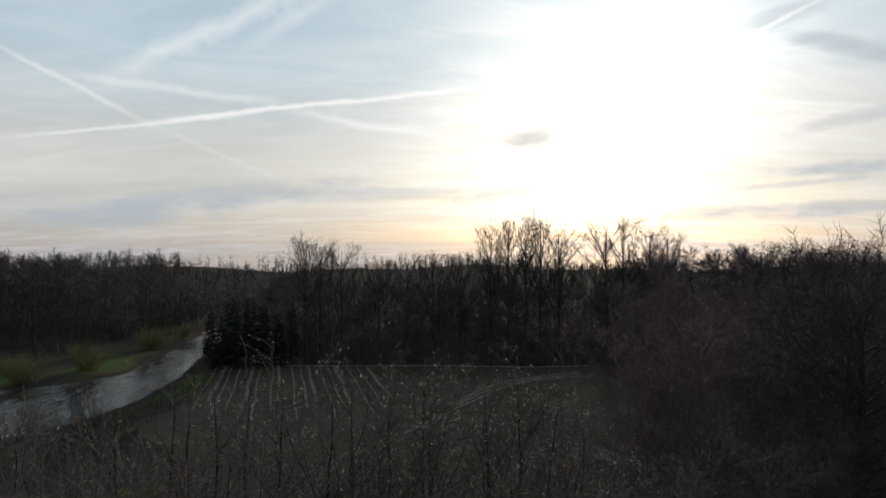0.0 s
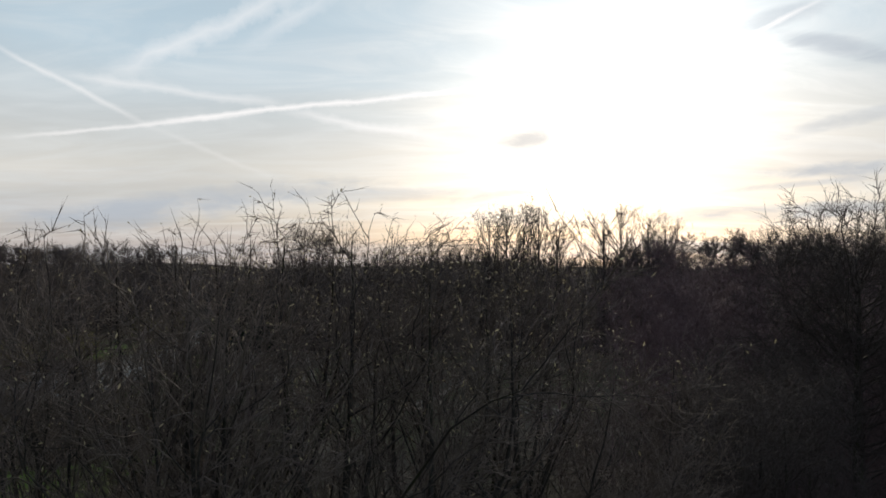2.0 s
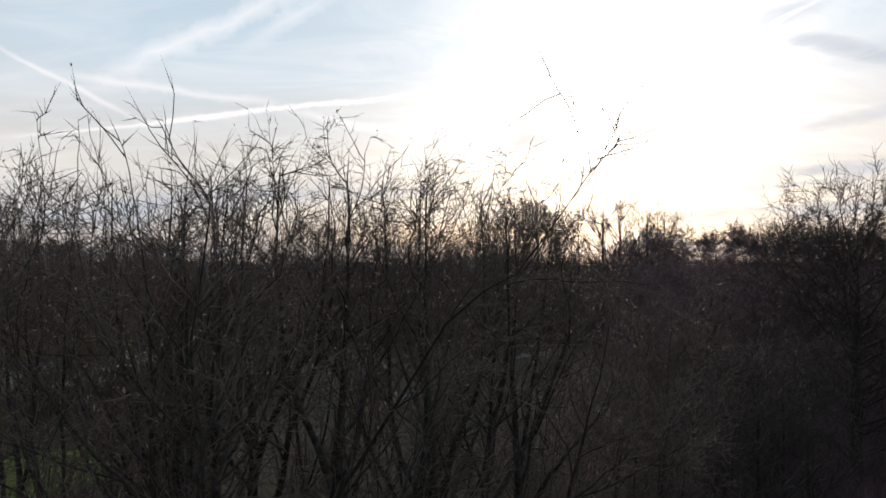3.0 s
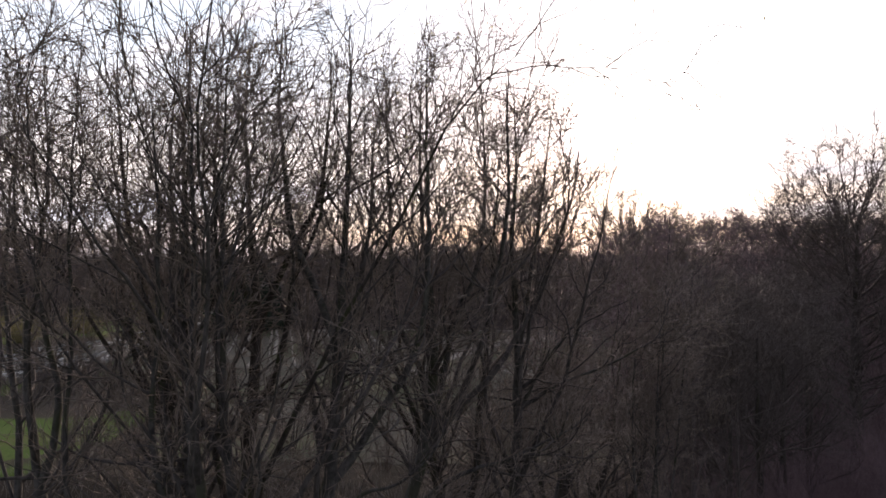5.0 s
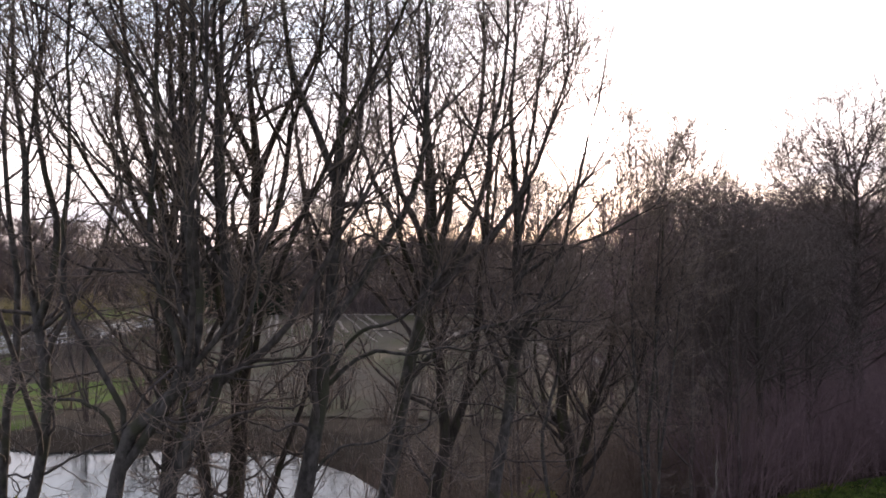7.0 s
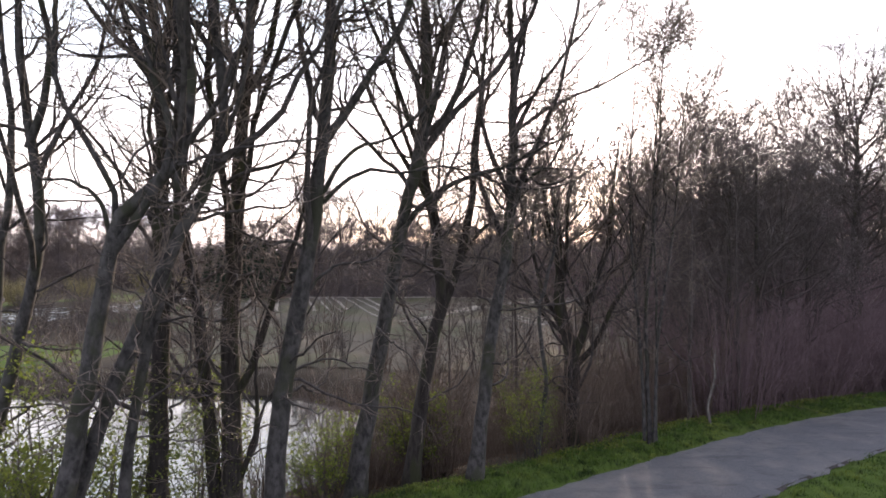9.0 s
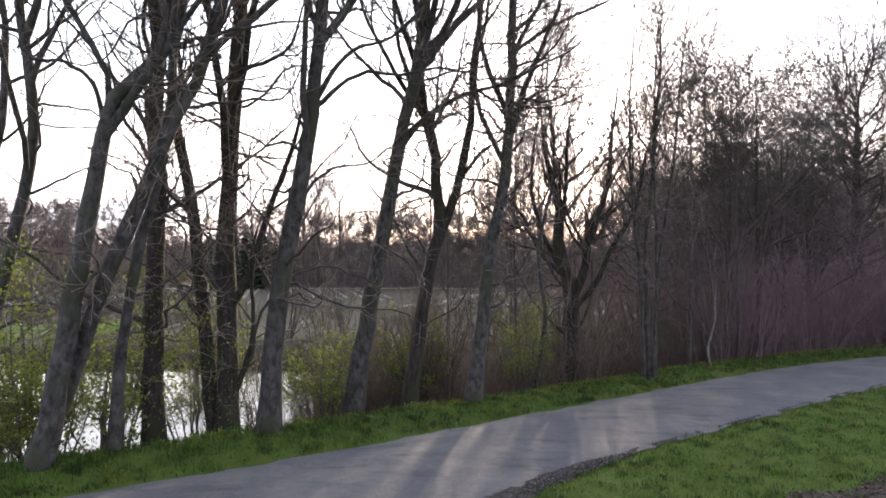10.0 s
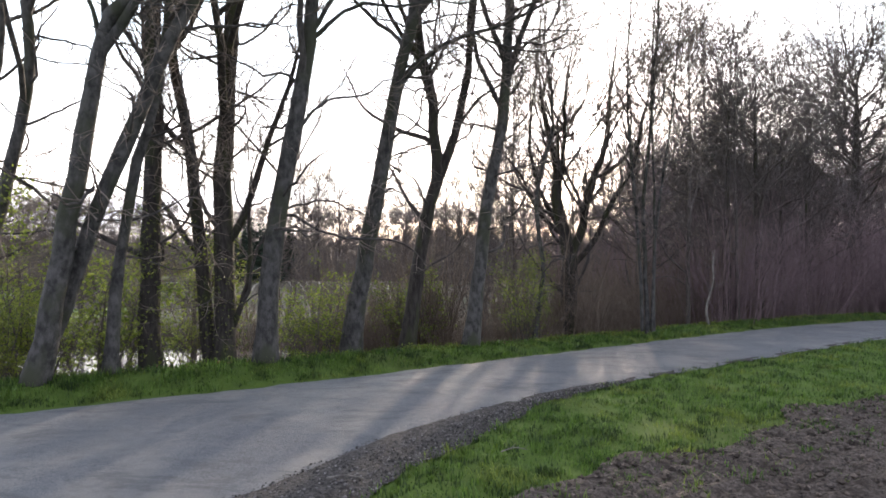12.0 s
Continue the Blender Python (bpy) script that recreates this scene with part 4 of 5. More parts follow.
    dict(seed=24, top=14.2, side=12, label="slim crooked bare tree on the bank behind the row", r0=0.07, majors=1, trunk=[(2.9, 19.0, g(2.9, 19.0)), (3.2, 19.0, 2.2), (3.0, 19.0, 3.9), (3.5, 19.0, 6.6), (3.3, 19.0, 9.2), (3.7, 19.0, 12.6)], reach=2.6),
]
BARKS = {"dark": BARK_DARK, "pale": BARK_PALE}
for spec in NEAR:
    spec = dict(spec)
    spec["bark"] = BARKS.get(spec.get("bark"), BARK_GREY)
    near_tree(**spec)


def wood_tree(name, seed, height, r0, limbs, per, fine, reach, twig_r, label, group, low=0.3, spread=45, bark=None, twig=None, lift=0.09, tips=2, dome=False, thick=0.12):
    """A plainer bare tree, to be copied: trunk and one crown mesh."""
    rng = np.random.default_rng(seed)
    root = thing(name, (0, 0, 0), label, "tree", group)
    z = np.linspace(0, height * (0.82 if dome else 0.9), 10)
    line = np.stack([np.cumsum(rng.normal(size=10) * 0.05 * height / 20), np.cumsum(rng.normal(size=10) * 0.05 * height / 20), z], 1)
    line[0, 2] = -0.5
    R = r0 * (1 - np.linspace(0, 1, 10)) ** 1.1 + 0.012
    P, RR = line[None], R[None]
    part("trunk", mesh_of("trunk", [tubes(P, RR, 7)], bark or BARK_DARK), root)
    size = (lambda t: reach * (1.1 - 0.35 * t)) if dome else (lambda t: reach * (1.2 - 0.8 * t))
    L, LR = spawn(rng, P, RR, limbs, low, 0.98, spread, 12, size, 9, 0.17, lift, 0.7, thick, 0.25, rmin=twig_r * 1.3)
    if dome:
        L = domed(rng, L, height * 0.55, reach * 1.0, height * 0.42)
    B, BR = spawn(rng, L, LR, per, 0.15, 1.0, 42, 12, lambda t: reach * 0.42 * (1.15 - 0.5 * t), 5, 0.20, 0.05, 0.6, max(0.04, twig_r * 1.3), 0.5, rmin=twig_r)
    if dome:
        B = domed(rng, B, height * 0.55, reach * 1.12, height * 0.46)
    T, TR = spawn(rng, B, BR, fine, 0.1, 1.0, 40, 14, lambda t: reach * 0.2 + 0 * t, 3, 0.2, 0.04, 0.9, twig_r, 0.6, rmin=twig_r * 0.8)
    pieces = [tubes(L, LR, 5, True), tubes(B, BR, 3, True), tubes(T, TR, 3, True)]
    if tips:
        U, UR = spawn(rng, T, TR, tips, 0.2, 0.95, 40, 14, lambda t: reach * 0.11 + 0 * t, 2, 0.1, 0.0, 0.9, twig_r * 0.8, 0.5)
        pieces.append(tubes(U, UR, 3, True))
    part("crown", mesh_of("crown", pieces, twig or TWIG), root, "bare branches and twigs")
    return root


def spreading_oak(seed, height, wide, label, group):
    """A broad old tree: limbs run from the trunk to a rounded crown's rim, with crooked branches between."""
    rng = np.random.default_rng(seed)
    root = thing("oak_tree", (0, 0, 0), label, "tree", group)
    line = np.stack([0.25 * np.sin(np.linspace(0, 3, 9)), 0.2 * np.cos(np.linspace(0, 4, 9)), np.linspace(-0.5, height * 0.7, 9)], 1)
    R = 0.46 * (1 - np.linspace(0, 1, 9)) ** 0.7 + 0.06
    part("trunk", mesh_of("trunk", [tubes(line[None], R[None], 10)], BARK_DARK), root)
    n = 60
    t = np.linspace(0.22, 0.98, n)
    p, _ = at_line(np.repeat(line[None], n, 0), t)
    a = np.arange(n) * 2.4 + rng.uniform(-0.4, 0.4, n)
    up = 0.05 + 0.95 * (t - 0.22) / 0.76
    rim = np.stack([np.cos(a) * wide * np.sqrt(1 - up**3 * 0.97), np.sin(a) * wide * np.sqrt(1 - up**3 * 0.97), height * (0.40 + 0.58 * up)], 1) * rng.uniform(0.93, 1.02, (n, 1))
    k = np.linspace(0, 1, 11)[None, :, None]
    L = p[:, None] + (rim - p)[:, None] * k
    L[..., 2] -= 0.9 * np.sin(np.pi * k[..., 0] ** 1.3)
    L += np.cumsum(rng.normal(size=L.shape) * 0.14, axis=1) * (k > 0)
    LR = rng.uniform(0.06, 0.12, n)[:, None] * np.linspace(1, 0.16, 11)[None]
    for q in range(n):
        part("limb", mesh_of("limb", [tubes(L[q:q + 1], LR[q:q + 1], 6, True)], TWIG), root)
    B, BR = spawn(rng, L, LR, 20, 0.25, 1.0, 50, 14, lambda q: 3.4 * (1.1 - 0.45 * q), 7, 0.2, 0.06, 0.6, 0.06, 0.4, rmin=0.026)
    T, TR = spawn(rng, B, BR, 9, 0.12, 1.0, 44, 14, lambda q: 1.3 + 0 * q, 3, 0.22, 0.06, 0.8, 0.024, 0.6, rmin=0.018)
    part("crown", mesh_of("crown", [tubes(B, BR, 4, True), tubes(T, TR, 3, True)], TWIG), root, "bare crooked branches and twigs")
    return root


def shrub(seed, height, stems, width, leaves, label, group, twig=None, twig_r=0.008, fine=5, name="bush", thin=1.0, wood=None):
    """A many-stemmed bare or leafing bush."""
    rng = np.random.default_rng(seed)
    root = thing(name, (0, 0, 0), label, "bush", group)
    n = 6
    a = rng.uniform(0, 2 * np.pi, stems)
    r = rng.uniform(0, 0.22, stems) * width
    d = np.stack([np.cos(a), np.sin(a)], 1)
    k = np.linspace(0, 1, n)
    hgt = height * rng.uniform(0.55, 1.0, stems)
    out = rng.uniform(0.05, 0.5, stems) * width
    P = np.stack([(r[:, None] + out[:, None] * k**1.15) * d[:, :1] + rng.normal(size=(stems, n)) * 0.05,
                  (r[:, None] + out[:, None] * k**1.15) * d[:, 1:] + rng.normal(size=(stems, n)) * 0.05,
                  hgt[:, None] * k - 0.15], 2)
    R = rng.uniform(0.012, 0.035, stems)[:, None] * (1.05 - 0.8 * k)[None] * height / 4 * thin
    B, BR = spawn(rng, P, R, 8, 0.15, 1.0, 40, 14, lambda t: height * 0.26 * (1.1 - 0.5 * t), 4, 0.16, 0.08, 0.6, 0.02, 0.4)
    T, TR = spawn(rng, B, BR, fine, 0.1, 1.0, 42, 14, lambda t: height * 0.10 + 0.1 + 0 * t, 3, 0.15, 0.04, 0.7, twig_r, 0.4)
    part("wood", mesh_of("wood", [tubes(P, R, 5, True), tubes(B, BR, 3, True)], wood or twig or TWIG), root)
    top_part = part("crown", mesh_of("crown", [tubes(T, TR, 3, True)], twig or TWIG), root)
    if leaves:
        pl = np.concatenate([T[:, -1], T[:, 1], 0.5 * (T[:, -1] + T[:, 1]), T[:, -1] + rng.normal(size=T[:, -1].shape) * 0.06, T[:, 1] + rng.normal(size=T[:, 1].shape) * 0.06])
        pl = pl[rng.random(len(pl)) < leaves]
        part("foliage", mesh_of("foliage", [leaf_bits(rng, pl, 0.062, 1.5)], LEAF, False), top_part, "small fresh yellow-green leaves")
    return root


def place(x, y, s, turn, sink=0.0, sz=None):
    return Matrix.Translation((x, y, g(x, y) - sink)) @ Matrix.Rotation(turn, 4, "Z") @ Matrix.Diagonal((s, s, sz or s, 1))


def scatter(kinds, spots):
    """The first of each kind moves to its spot, the rest are copies."""
    used = set()
    for k, x, y, s, turn, sz in spots:
        m = place(x, y, s, turn, 0.0, sz)
        if k in used:
            copy_thing(kinds[k], m @ Matrix.Diagonal([1 / v for v in kinds[k].scale] + [1]))
        else:
            used.add(k)
            kinds[k].matrix_basis = m
    for k, o in enumerate(kinds):
        if k not in used:
            for c in (*o.children_recursive, o):
                bpy.data.objects.remove(c)


pick = np.random.default_rng(77)
# dense bare bushes on the bank behind the tree row
bank = [shrub(31, 4.2, 14, 3.4, 0.0, "tangled bare brown bush on the river bank", "bank bushes", TWIG_TAN),
        shrub(32, 3.2, 12, 3.0, 0.0, "tangled bare brown bush on the river bank", "bank bushes", TWIG_TAN),
        shrub(33, 5.2, 12, 3.2, 0.0, "tall bare thicket bush on the river bank", "bank bushes", TWIG_TAN)]
spots = []
for k in range(66):
    l = pick.uniform(1.5, 20)
    s = pick.uniform(3.4, 11)
    x, y = lane_xy(l, s)
    spots.append((int(pick.integers(3)), float(x), float(y), pick.uniform(0.7, 1.1), pick.uniform(0, 6.3), None))
for x, y, k in ((-2.6, 18.6, 0), (-1.4, 17.6, 1), (-0.4, 19.6, 2), (-3.4, 20.2, 2), (5.7, 22.6, 0), (6.7, 26.5, 2), (5.0, 19.9, 1), (7.8, 30.5, 2), (6.0, 24.2, 1), (3.2, 20.0, 1), (7.2, 22.8, 1), (-4.0, 29.5, 0), (-2.6, 32.0, 2), (-3.6, 36.5, 0), (-5.8, 39.6, 1), (-1.6, 27.0, 1), (-8.6, 41.6, 1), (-1.5, 35.0, 2), (0.5, 31.0, 0)):
    spots.append((k, x, y, 0.85, x * y, None))
for k in range(6):
    l, s = -2.6 + 0.8 * k, 3.6 + 1.1 * (k % 3)
    x, y = lane_xy(l, s)
    spots.append((k % 2, float(x), float(y), 0.55 + 0.12 * (k % 4), k * 1.7, None))
scatter(bank, spots)
# leafing bushes by the water
leafy = [shrub(41, 4.4, 16, 3.2, 1.0, "loose bush with fresh yellow-green leaves", "leafing bushes"),
         shrub(42, 3.4, 13, 2.6, 1.0, "loose bush with fresh yellow-green leaves", "leafing bushes")]
scatter(leafy, [(0, -8.6, 13.6, 1.0, 0.3, None), (1, -7.2, 13.6, 1.0, 1.0, None), (1, -9.8, 13.0, 1.0, 2.0, None), (0, -5.8, 15.2, 0.8, 3.0, None), (1, -10.4, 16.0, 1.1, 4.0, None), (1, -2.8, 15.6, 0.8, 5.0, None), (0, 2.6, 19.0, 0.6, 1.6, None), (1, -11.5, 13.8, 1.0, 0.7, None), (1, -8.4, 12.2, 0.7, 5.5, None), (1, -0.6, 18.2, 0.9, 4.4, None)])
# dark thicket along the lane further on
thick = [shrub(51, 6.0, 38, 6.4, 0.0, "dense dark purple-brown thicket bush", "thicket along the lane", TWIG_RED, 0.012, 7, thin=0.5, wood=TWIG_RED),
         shrub(52, 6.4, 36, 7.0, 0.0, "dense dark purple-brown thicket bush", "thicket along the lane", TWIG_RED, 0.012, 7, thin=0.5, wood=TWIG_RED)]
spots = []
for k in range(34):
    l = pick.uniform(15.5, 48)
    s = pick.uniform(2.0, 11)
    x, y = lane_xy(l, s)
    spots.append((int(pick.integers(2)), float(x), float(y), pick.uniform(0.8, 1.15), pick.uniform(0, 6.3), None))
scatter(thick, spots)
# bare bushes on the far bend of the river
bend_bush = [shrub(57, 6.5, 16, 5.5, 0.0, "bare many-stemmed bush at the river bend", "bushes at the bend", TWIG, 0.03, 4),
             shrub(58, 8.5, 9, 6.0, 0.0, "bare many-stemmed small tree at the river bend", "bushes at the bend", TWIG, 0.03, 5)]
scatter(bend_bush, [(1, -55, 92, 1.0, 0.3, None), (0, -50, 88, 1.0, 1.3, None), (0, -55.5, 84, 1.0, 2.3, None), (1, -47, 84, 0.9, 3.3, None), (0, -53, 80, 1.1, 4.3, None), (0, -57.5, 78, 1.0, 5.3, None), (0, -44, 79, 0.9, 0.9, None), (1, -64, 150, 0.7, 1.9, None), (0, -58, 128, 0.5, 2.9, None), (0, -40, 76, 1.0, 5.9, None), (0, -48, 74, 1.1, 3.9, None)])
# bare bushes on the far bank
far_bush = [shrub(59, 7.0, 15, 5.0, 0.0, "bare brown bush on the far river bank", "far bank bushes", TWIG_TAN, 0.014, 5),
            shrub(60, 8.5, 12, 5.0, 0.0, "tall bare bush on the far river bank", "far bank bushes", TWIG, 0.014, 5)]
spots = []
for k in range(18):
    x = -30 + 2.5 * k + pick.uniform(-0.8, 0.8)
    spots.append((k % 2, x, 46.5 + pick.uniform(-1, 5) + max(0, x) * 0.35, pick.uniform(0.65, 1.05), pick.uniform(0, 6.3), None))
scatter(far_bush, spots)
# slim trees between the row and the thicket
slim = [wood_tree("tree", 65, 13, 0.075, 22, 7, 4, 3.4, 0.013, "slim bare tree on the wooded bank", "slim bank trees", low=0.2, spread=42, lift=0.11, bark=TWIG, tips=1),
        wood_tree("tree", 66, 12, 0.065, 22, 7, 4, 3.2, 0.013, "slim bare tree on the wooded bank", "slim bank trees", low=0.16, spread=44, lift=0.11, bark=TWIG, tips=1)]
spots = []
for k in range(18):
    l = pick.uniform(6, 26)
    s = pick.uniform(3.5, 12)
    x, y = lane_xy(l, s)
    if 0.15 < x / y < 0.31:
        continue
    spots.append((int(pick.integers(2)), float(x), float(y), pick.uniform(0.75, 1.1), pick.uniform(0, 6.3), None))
for x, y, k in ((9.3, 23.4, 1.12), (11.8, 24.8, 1.1), (6.2, 28.5, 1.1), (11.4, 27.0, 1.2), (13.0, 29.0, 1.2), (14.9, 31.0, 1.15), (17.6, 33.0, 1.2)):
    spots.append((int(pick.integers(2)), x, y, k, x * 7, None))
scatter(slim, spots)
# large bare trees beyond the thicket
big = [wood_tree("tree", 61, 21, 0.30, 24, 8, 6, 7.0, 0.014, "large dark bare tree with a broad crown", "large trees by the lane", low=0.34, spread=48, lift=0.08, dome=True, thick=0.12, tips=1),
       wood_tree("tree", 62, 20, 0.26, 24, 8, 6, 6.8, 0.014, "large dark bare tree with a broad crown", "large trees by the lane", low=0.32, spread=50, lift=0.08, dome=True, thick=0.12, tips=1)]
broad = [spreading_oak(63, 26.3, 8.0, "large dark bare oak with a rounded crown of crooked limbs", "large trees by the lane")]
scatter(broad, [(0, 30.8, 46.0, 1.0, 2.2, None), (0, 41.5, 48.0, 0.97, 4.0, None)])
scatter(big, [(1, 25.5, 50, 0.74, 2.4, None), (0, 48, 54, 1.0, 0.9, None), (1, 18, 45, 0.72, 2.0, None), (1, 11.6, 25.4, 0.66, 3.3, None), (0, 14.2, 27.9, 0.72, 1.3, None),
              (0, 17.0, 31.0, 0.70, 5.3, None), (1, 20.5, 35.0, 0.72, 0.8, None), (1, 15.4, 36.0, 0.7, 4.5, None), (0, 22.5, 43, 0.74, 4.1, None), (0, 11.0, 34, 0.64, 2.9, None), (1, 33, 60, 0.84, 1.2, None)])
# woods across the river and on both its banks
wood = [wood_tree("tree", 71 + k, 20, 0.14, 24, 7, 5, 4.8, 0.045, "bare deciduous tree in the wood across the river", "far wood", low=0.08, spread=56, bark=TWIG, twig=TWIG_FAR, tips=1, lift=0.025, dome=True) for k in range(5)]
spots = []
for x in np.arange(-52, 100, 4.6):
    for row in range(3):
        y = 143 + row * 8 + pick.uniform(-2, 2) + max(0, (x - 34)) * -0.3
        spots.append((int(pick.integers(5)), x + pick.uniform(-2, 2), y, pick.uniform(0.9, 1.06) * (1.36 if x > 44 else 1.0), pick.uniform(0, 6.3), None))
for k in range(70):
    x = pick.uniform(-200, -92)
    y = pick.uniform(172, 225)
    spots.append((int(pick.integers(5)), x, y, pick.uniform(1.2, 1.45), pick.uniform(0, 6.3), None))
for k in range(22):
    x = pick.uniform(-100, -48)
    y = pick.uniform(208, 250)
    spots.append((int(pick.integers(5)), x, y, pick.uniform(0.7, 0.85), pick.uniform(0, 6.3), None))
scatter(wood, spots)
def fan_tree(seed, height, label, group):
    """A tall tree whose stems spread like a fan, with a clear lower trunk."""
    rng = np.random.default_rng(seed)
    root = thing("poplar_tree", (0, 0, 0), label, "tree", group)
    line = np.stack([np.cumsum(rng.normal(size=9) * 0.05), np.cumsum(rng.normal(size=9) * 0.05), np.linspace(-0.5, height * 0.9, 9)], 1)
    R = 0.36 * (1 - np.linspace(0, 1, 9)) ** 0.9 + 0.04
    part("trunk", mesh_of("trunk", [tubes(line[None], R[None], 7)], TWIG), root)
    L, LR = spawn(rng, line[None], R[None], 22, 0.34, 0.90, 34, 8, lambda t: height * 0.2 + height * 0.75 * (1 - t), 9, 0.06, 0.03, 0.6, 0.12, 0.3, rmin=0.04)
    L = domed(rng, L, height * 0.66, 6.0, height * 0.32)
    B, BR = spawn(rng, L, LR, 10, 0.2, 1.0, 32, 10, lambda t: 3.0 * (1.15 - 0.5 * t), 5, 0.12, 0.05, 0.6, 0.04, 0.5, rmin=0.022)
    B = domed(rng, B, height * 0.66, 7.0, height * 0.34)
    T, TR = spawn(rng, B, BR, 5, 0.15, 1.0, 36, 12, lambda t: 1.3 + 0 * t, 3, 0.15, 0.05, 0.8, 0.024, 0.6, rmin=0.018)
    part("crown", mesh_of("crown", [tubes(L, LR, 5, True), tubes(B, BR, 3, True), tubes(T, TR, 3, True)], TWIG), root, "bare upswept branches and twigs")
    return root


poplar = [fan_tree(86 + k, 27, "tall bare poplar standing above the far wood", "tall poplars") for k in range(3)]
spots = []
for x, s in ((11, 1.0), (15, 1.05), (19, 1.02), (23, 1.08), (27, 1.0), (38, 1.05), (43, 1.08), (49, 1.0), (54, 0.97), (-33, 1.0), (-29, 0.98), (-25, 0.95), (-9, 0.88), (-3, 0.9), (4, 0.87), (-16, 0.82), (76, 0.98), (82, 0.95), (90, 0.97), (70, 0.93)):
    spots.append((int(pick.integers(3)), x + 0.0, (148 if x < 60 else 136) + pick.uniform(-3, 3), s * (1.23 if 8 < x < 60 else 1.12), pick.uniform(0, 6.3), None))
scatter(poplar, spots)
copse = [wood_tree("tree", 81 + k, 19, 0.11, 22, 7, 4, 4.8, 0.024, "bare tree in the dense riverside copse", "riverside copse", low=0.06, spread=54, bark=TWIG_RED, twig=TWIG_RED, tips=1, lift=0.03, dome=k < 2) for k in range(3)]
spots = []
k = 0
while k < 72:
    y = pick.uniform(50, 128)
    x = pick.uniform(0.24 * y + 4, 0.85 * y + 8)
    if river_dist(np.array([x]), np.array([y]))[0] > 9.5 and lane_ls(x, y)[1] > 4:
        spots.append((int(pick.integers(3)), x, y, pick.uniform(0.85, 1.15) * (1.25 if y > 80 else 1.0), pick.uniform(0, 6.3), None))
        k += 1
for x, y in ((10.5, 56), (14, 52), (17.5, 55), (21, 52), (24.5, 55), (28, 57), (26, 61)):
    spots.append((int(pick.integers(3)), x, y, pick.uniform(1.04, 1.14), x * y, None))
scatter(copse, spots)


def build_far_woods():
    """Woodland on the skyline: too far and too many to tell apart."""
    rng = np.random.default_rng(29)
    n = 760
    x = rng.uniform(-430, 430, n)
    y = rng.uniform(0, 1, n) ** 0.7 * 270 + 200
    keep = (river_dist(x, y) > 14) & (np.abs(x) < y * 1.05)
    x, y = x[keep], y[keep]
    n = len(x)
    base = np.stack([x, y, land(x, y)], 1)
    h = rng.uniform(6, 13, n) * np.where(x < -60, 1.1, 0.85)
    P = base[:, None] + np.linspace(0, 1, 4)[None, :, None] * np.stack([0 * h, 0 * h, h], 1)[:, None]
    R = np.repeat(np.array([[0.2, 0.15, 0.1, 0.03]]), n, 0)
    L, LR = spawn(rng, P, R, 12, 0.15, 1.0, 45, 12, lambda t: 4.0 * (1.15 - 0.5 * t), 3, 0.12, 0.06, 0.9, 0.22, 0.6)
    T, TR = spawn(rng, L, LR, 4, 0.2, 1.0, 45, 14, lambda t: 1.8 + 0 * t, 2, 0.1, 0.05, 0.9, 0.20, 0.7)
    tagged(new("distant_wood", mesh_of("distant_wood", [tubes(P, R, 3, True), tubes(L, LR, 3, True), tubes(T, TR, 3, True)], TWIG, False)),
           "distant bare woodland along the skyline", "woodland", kind="stuff")


build_far_woods()


def spruce(seed, height, label, group):
    rng = np.random.default_rng(seed)
    root = thing("spruce_tree", (0, 0, 0), label, "tree", group)
    line = np.stack([np.zeros(6), np.zeros(6), np.linspace(-0.4, height, 6)], 1)[None]
    part("trunk", mesh_of("trunk", [tubes(line, np.linspace(0.24, 0.02, 6)[None], 6, True)], BARK_DARK), root)
    n = 120
    t = np.linspace(0.06, 0.99, n)
    a = rng.uniform(0, 6.283, n)
    ln = (3.0 * (1 - t) ** 0.85 + 0.25) * rng.uniform(0.7, 1.15, n)
    p0 = np.stack([0 * t, 0 * t, t * height], 1)
    d = np.stack([np.cos(a), np.sin(a), -0.25 + 0 * a], 1)
    P = np.stack([p0, p0 + d * (ln * 0.5)[:, None], p0 + d * ln[:, None] + np.array([0, 0, 0.12])], 1)
    R = np.stack([0.10 + 0 * t, 0.26 * ln / 2 + 0.1, 0.05 + 0 * t], 1)
    T, TR = spawn(rng, P, R, 2, 0.3, 1.0, 50, 12, lambda q: 0.85 + 0 * q, 2, 0.1, -0.1, 0.5, 0.10, 0.3)
    part("crown", mesh_of("crown", [tubes(P, R * 0.8, 4, True), tubes(T, TR, 3, True)], NEEDLE, False), root, "dark green needled boughs")
    return root


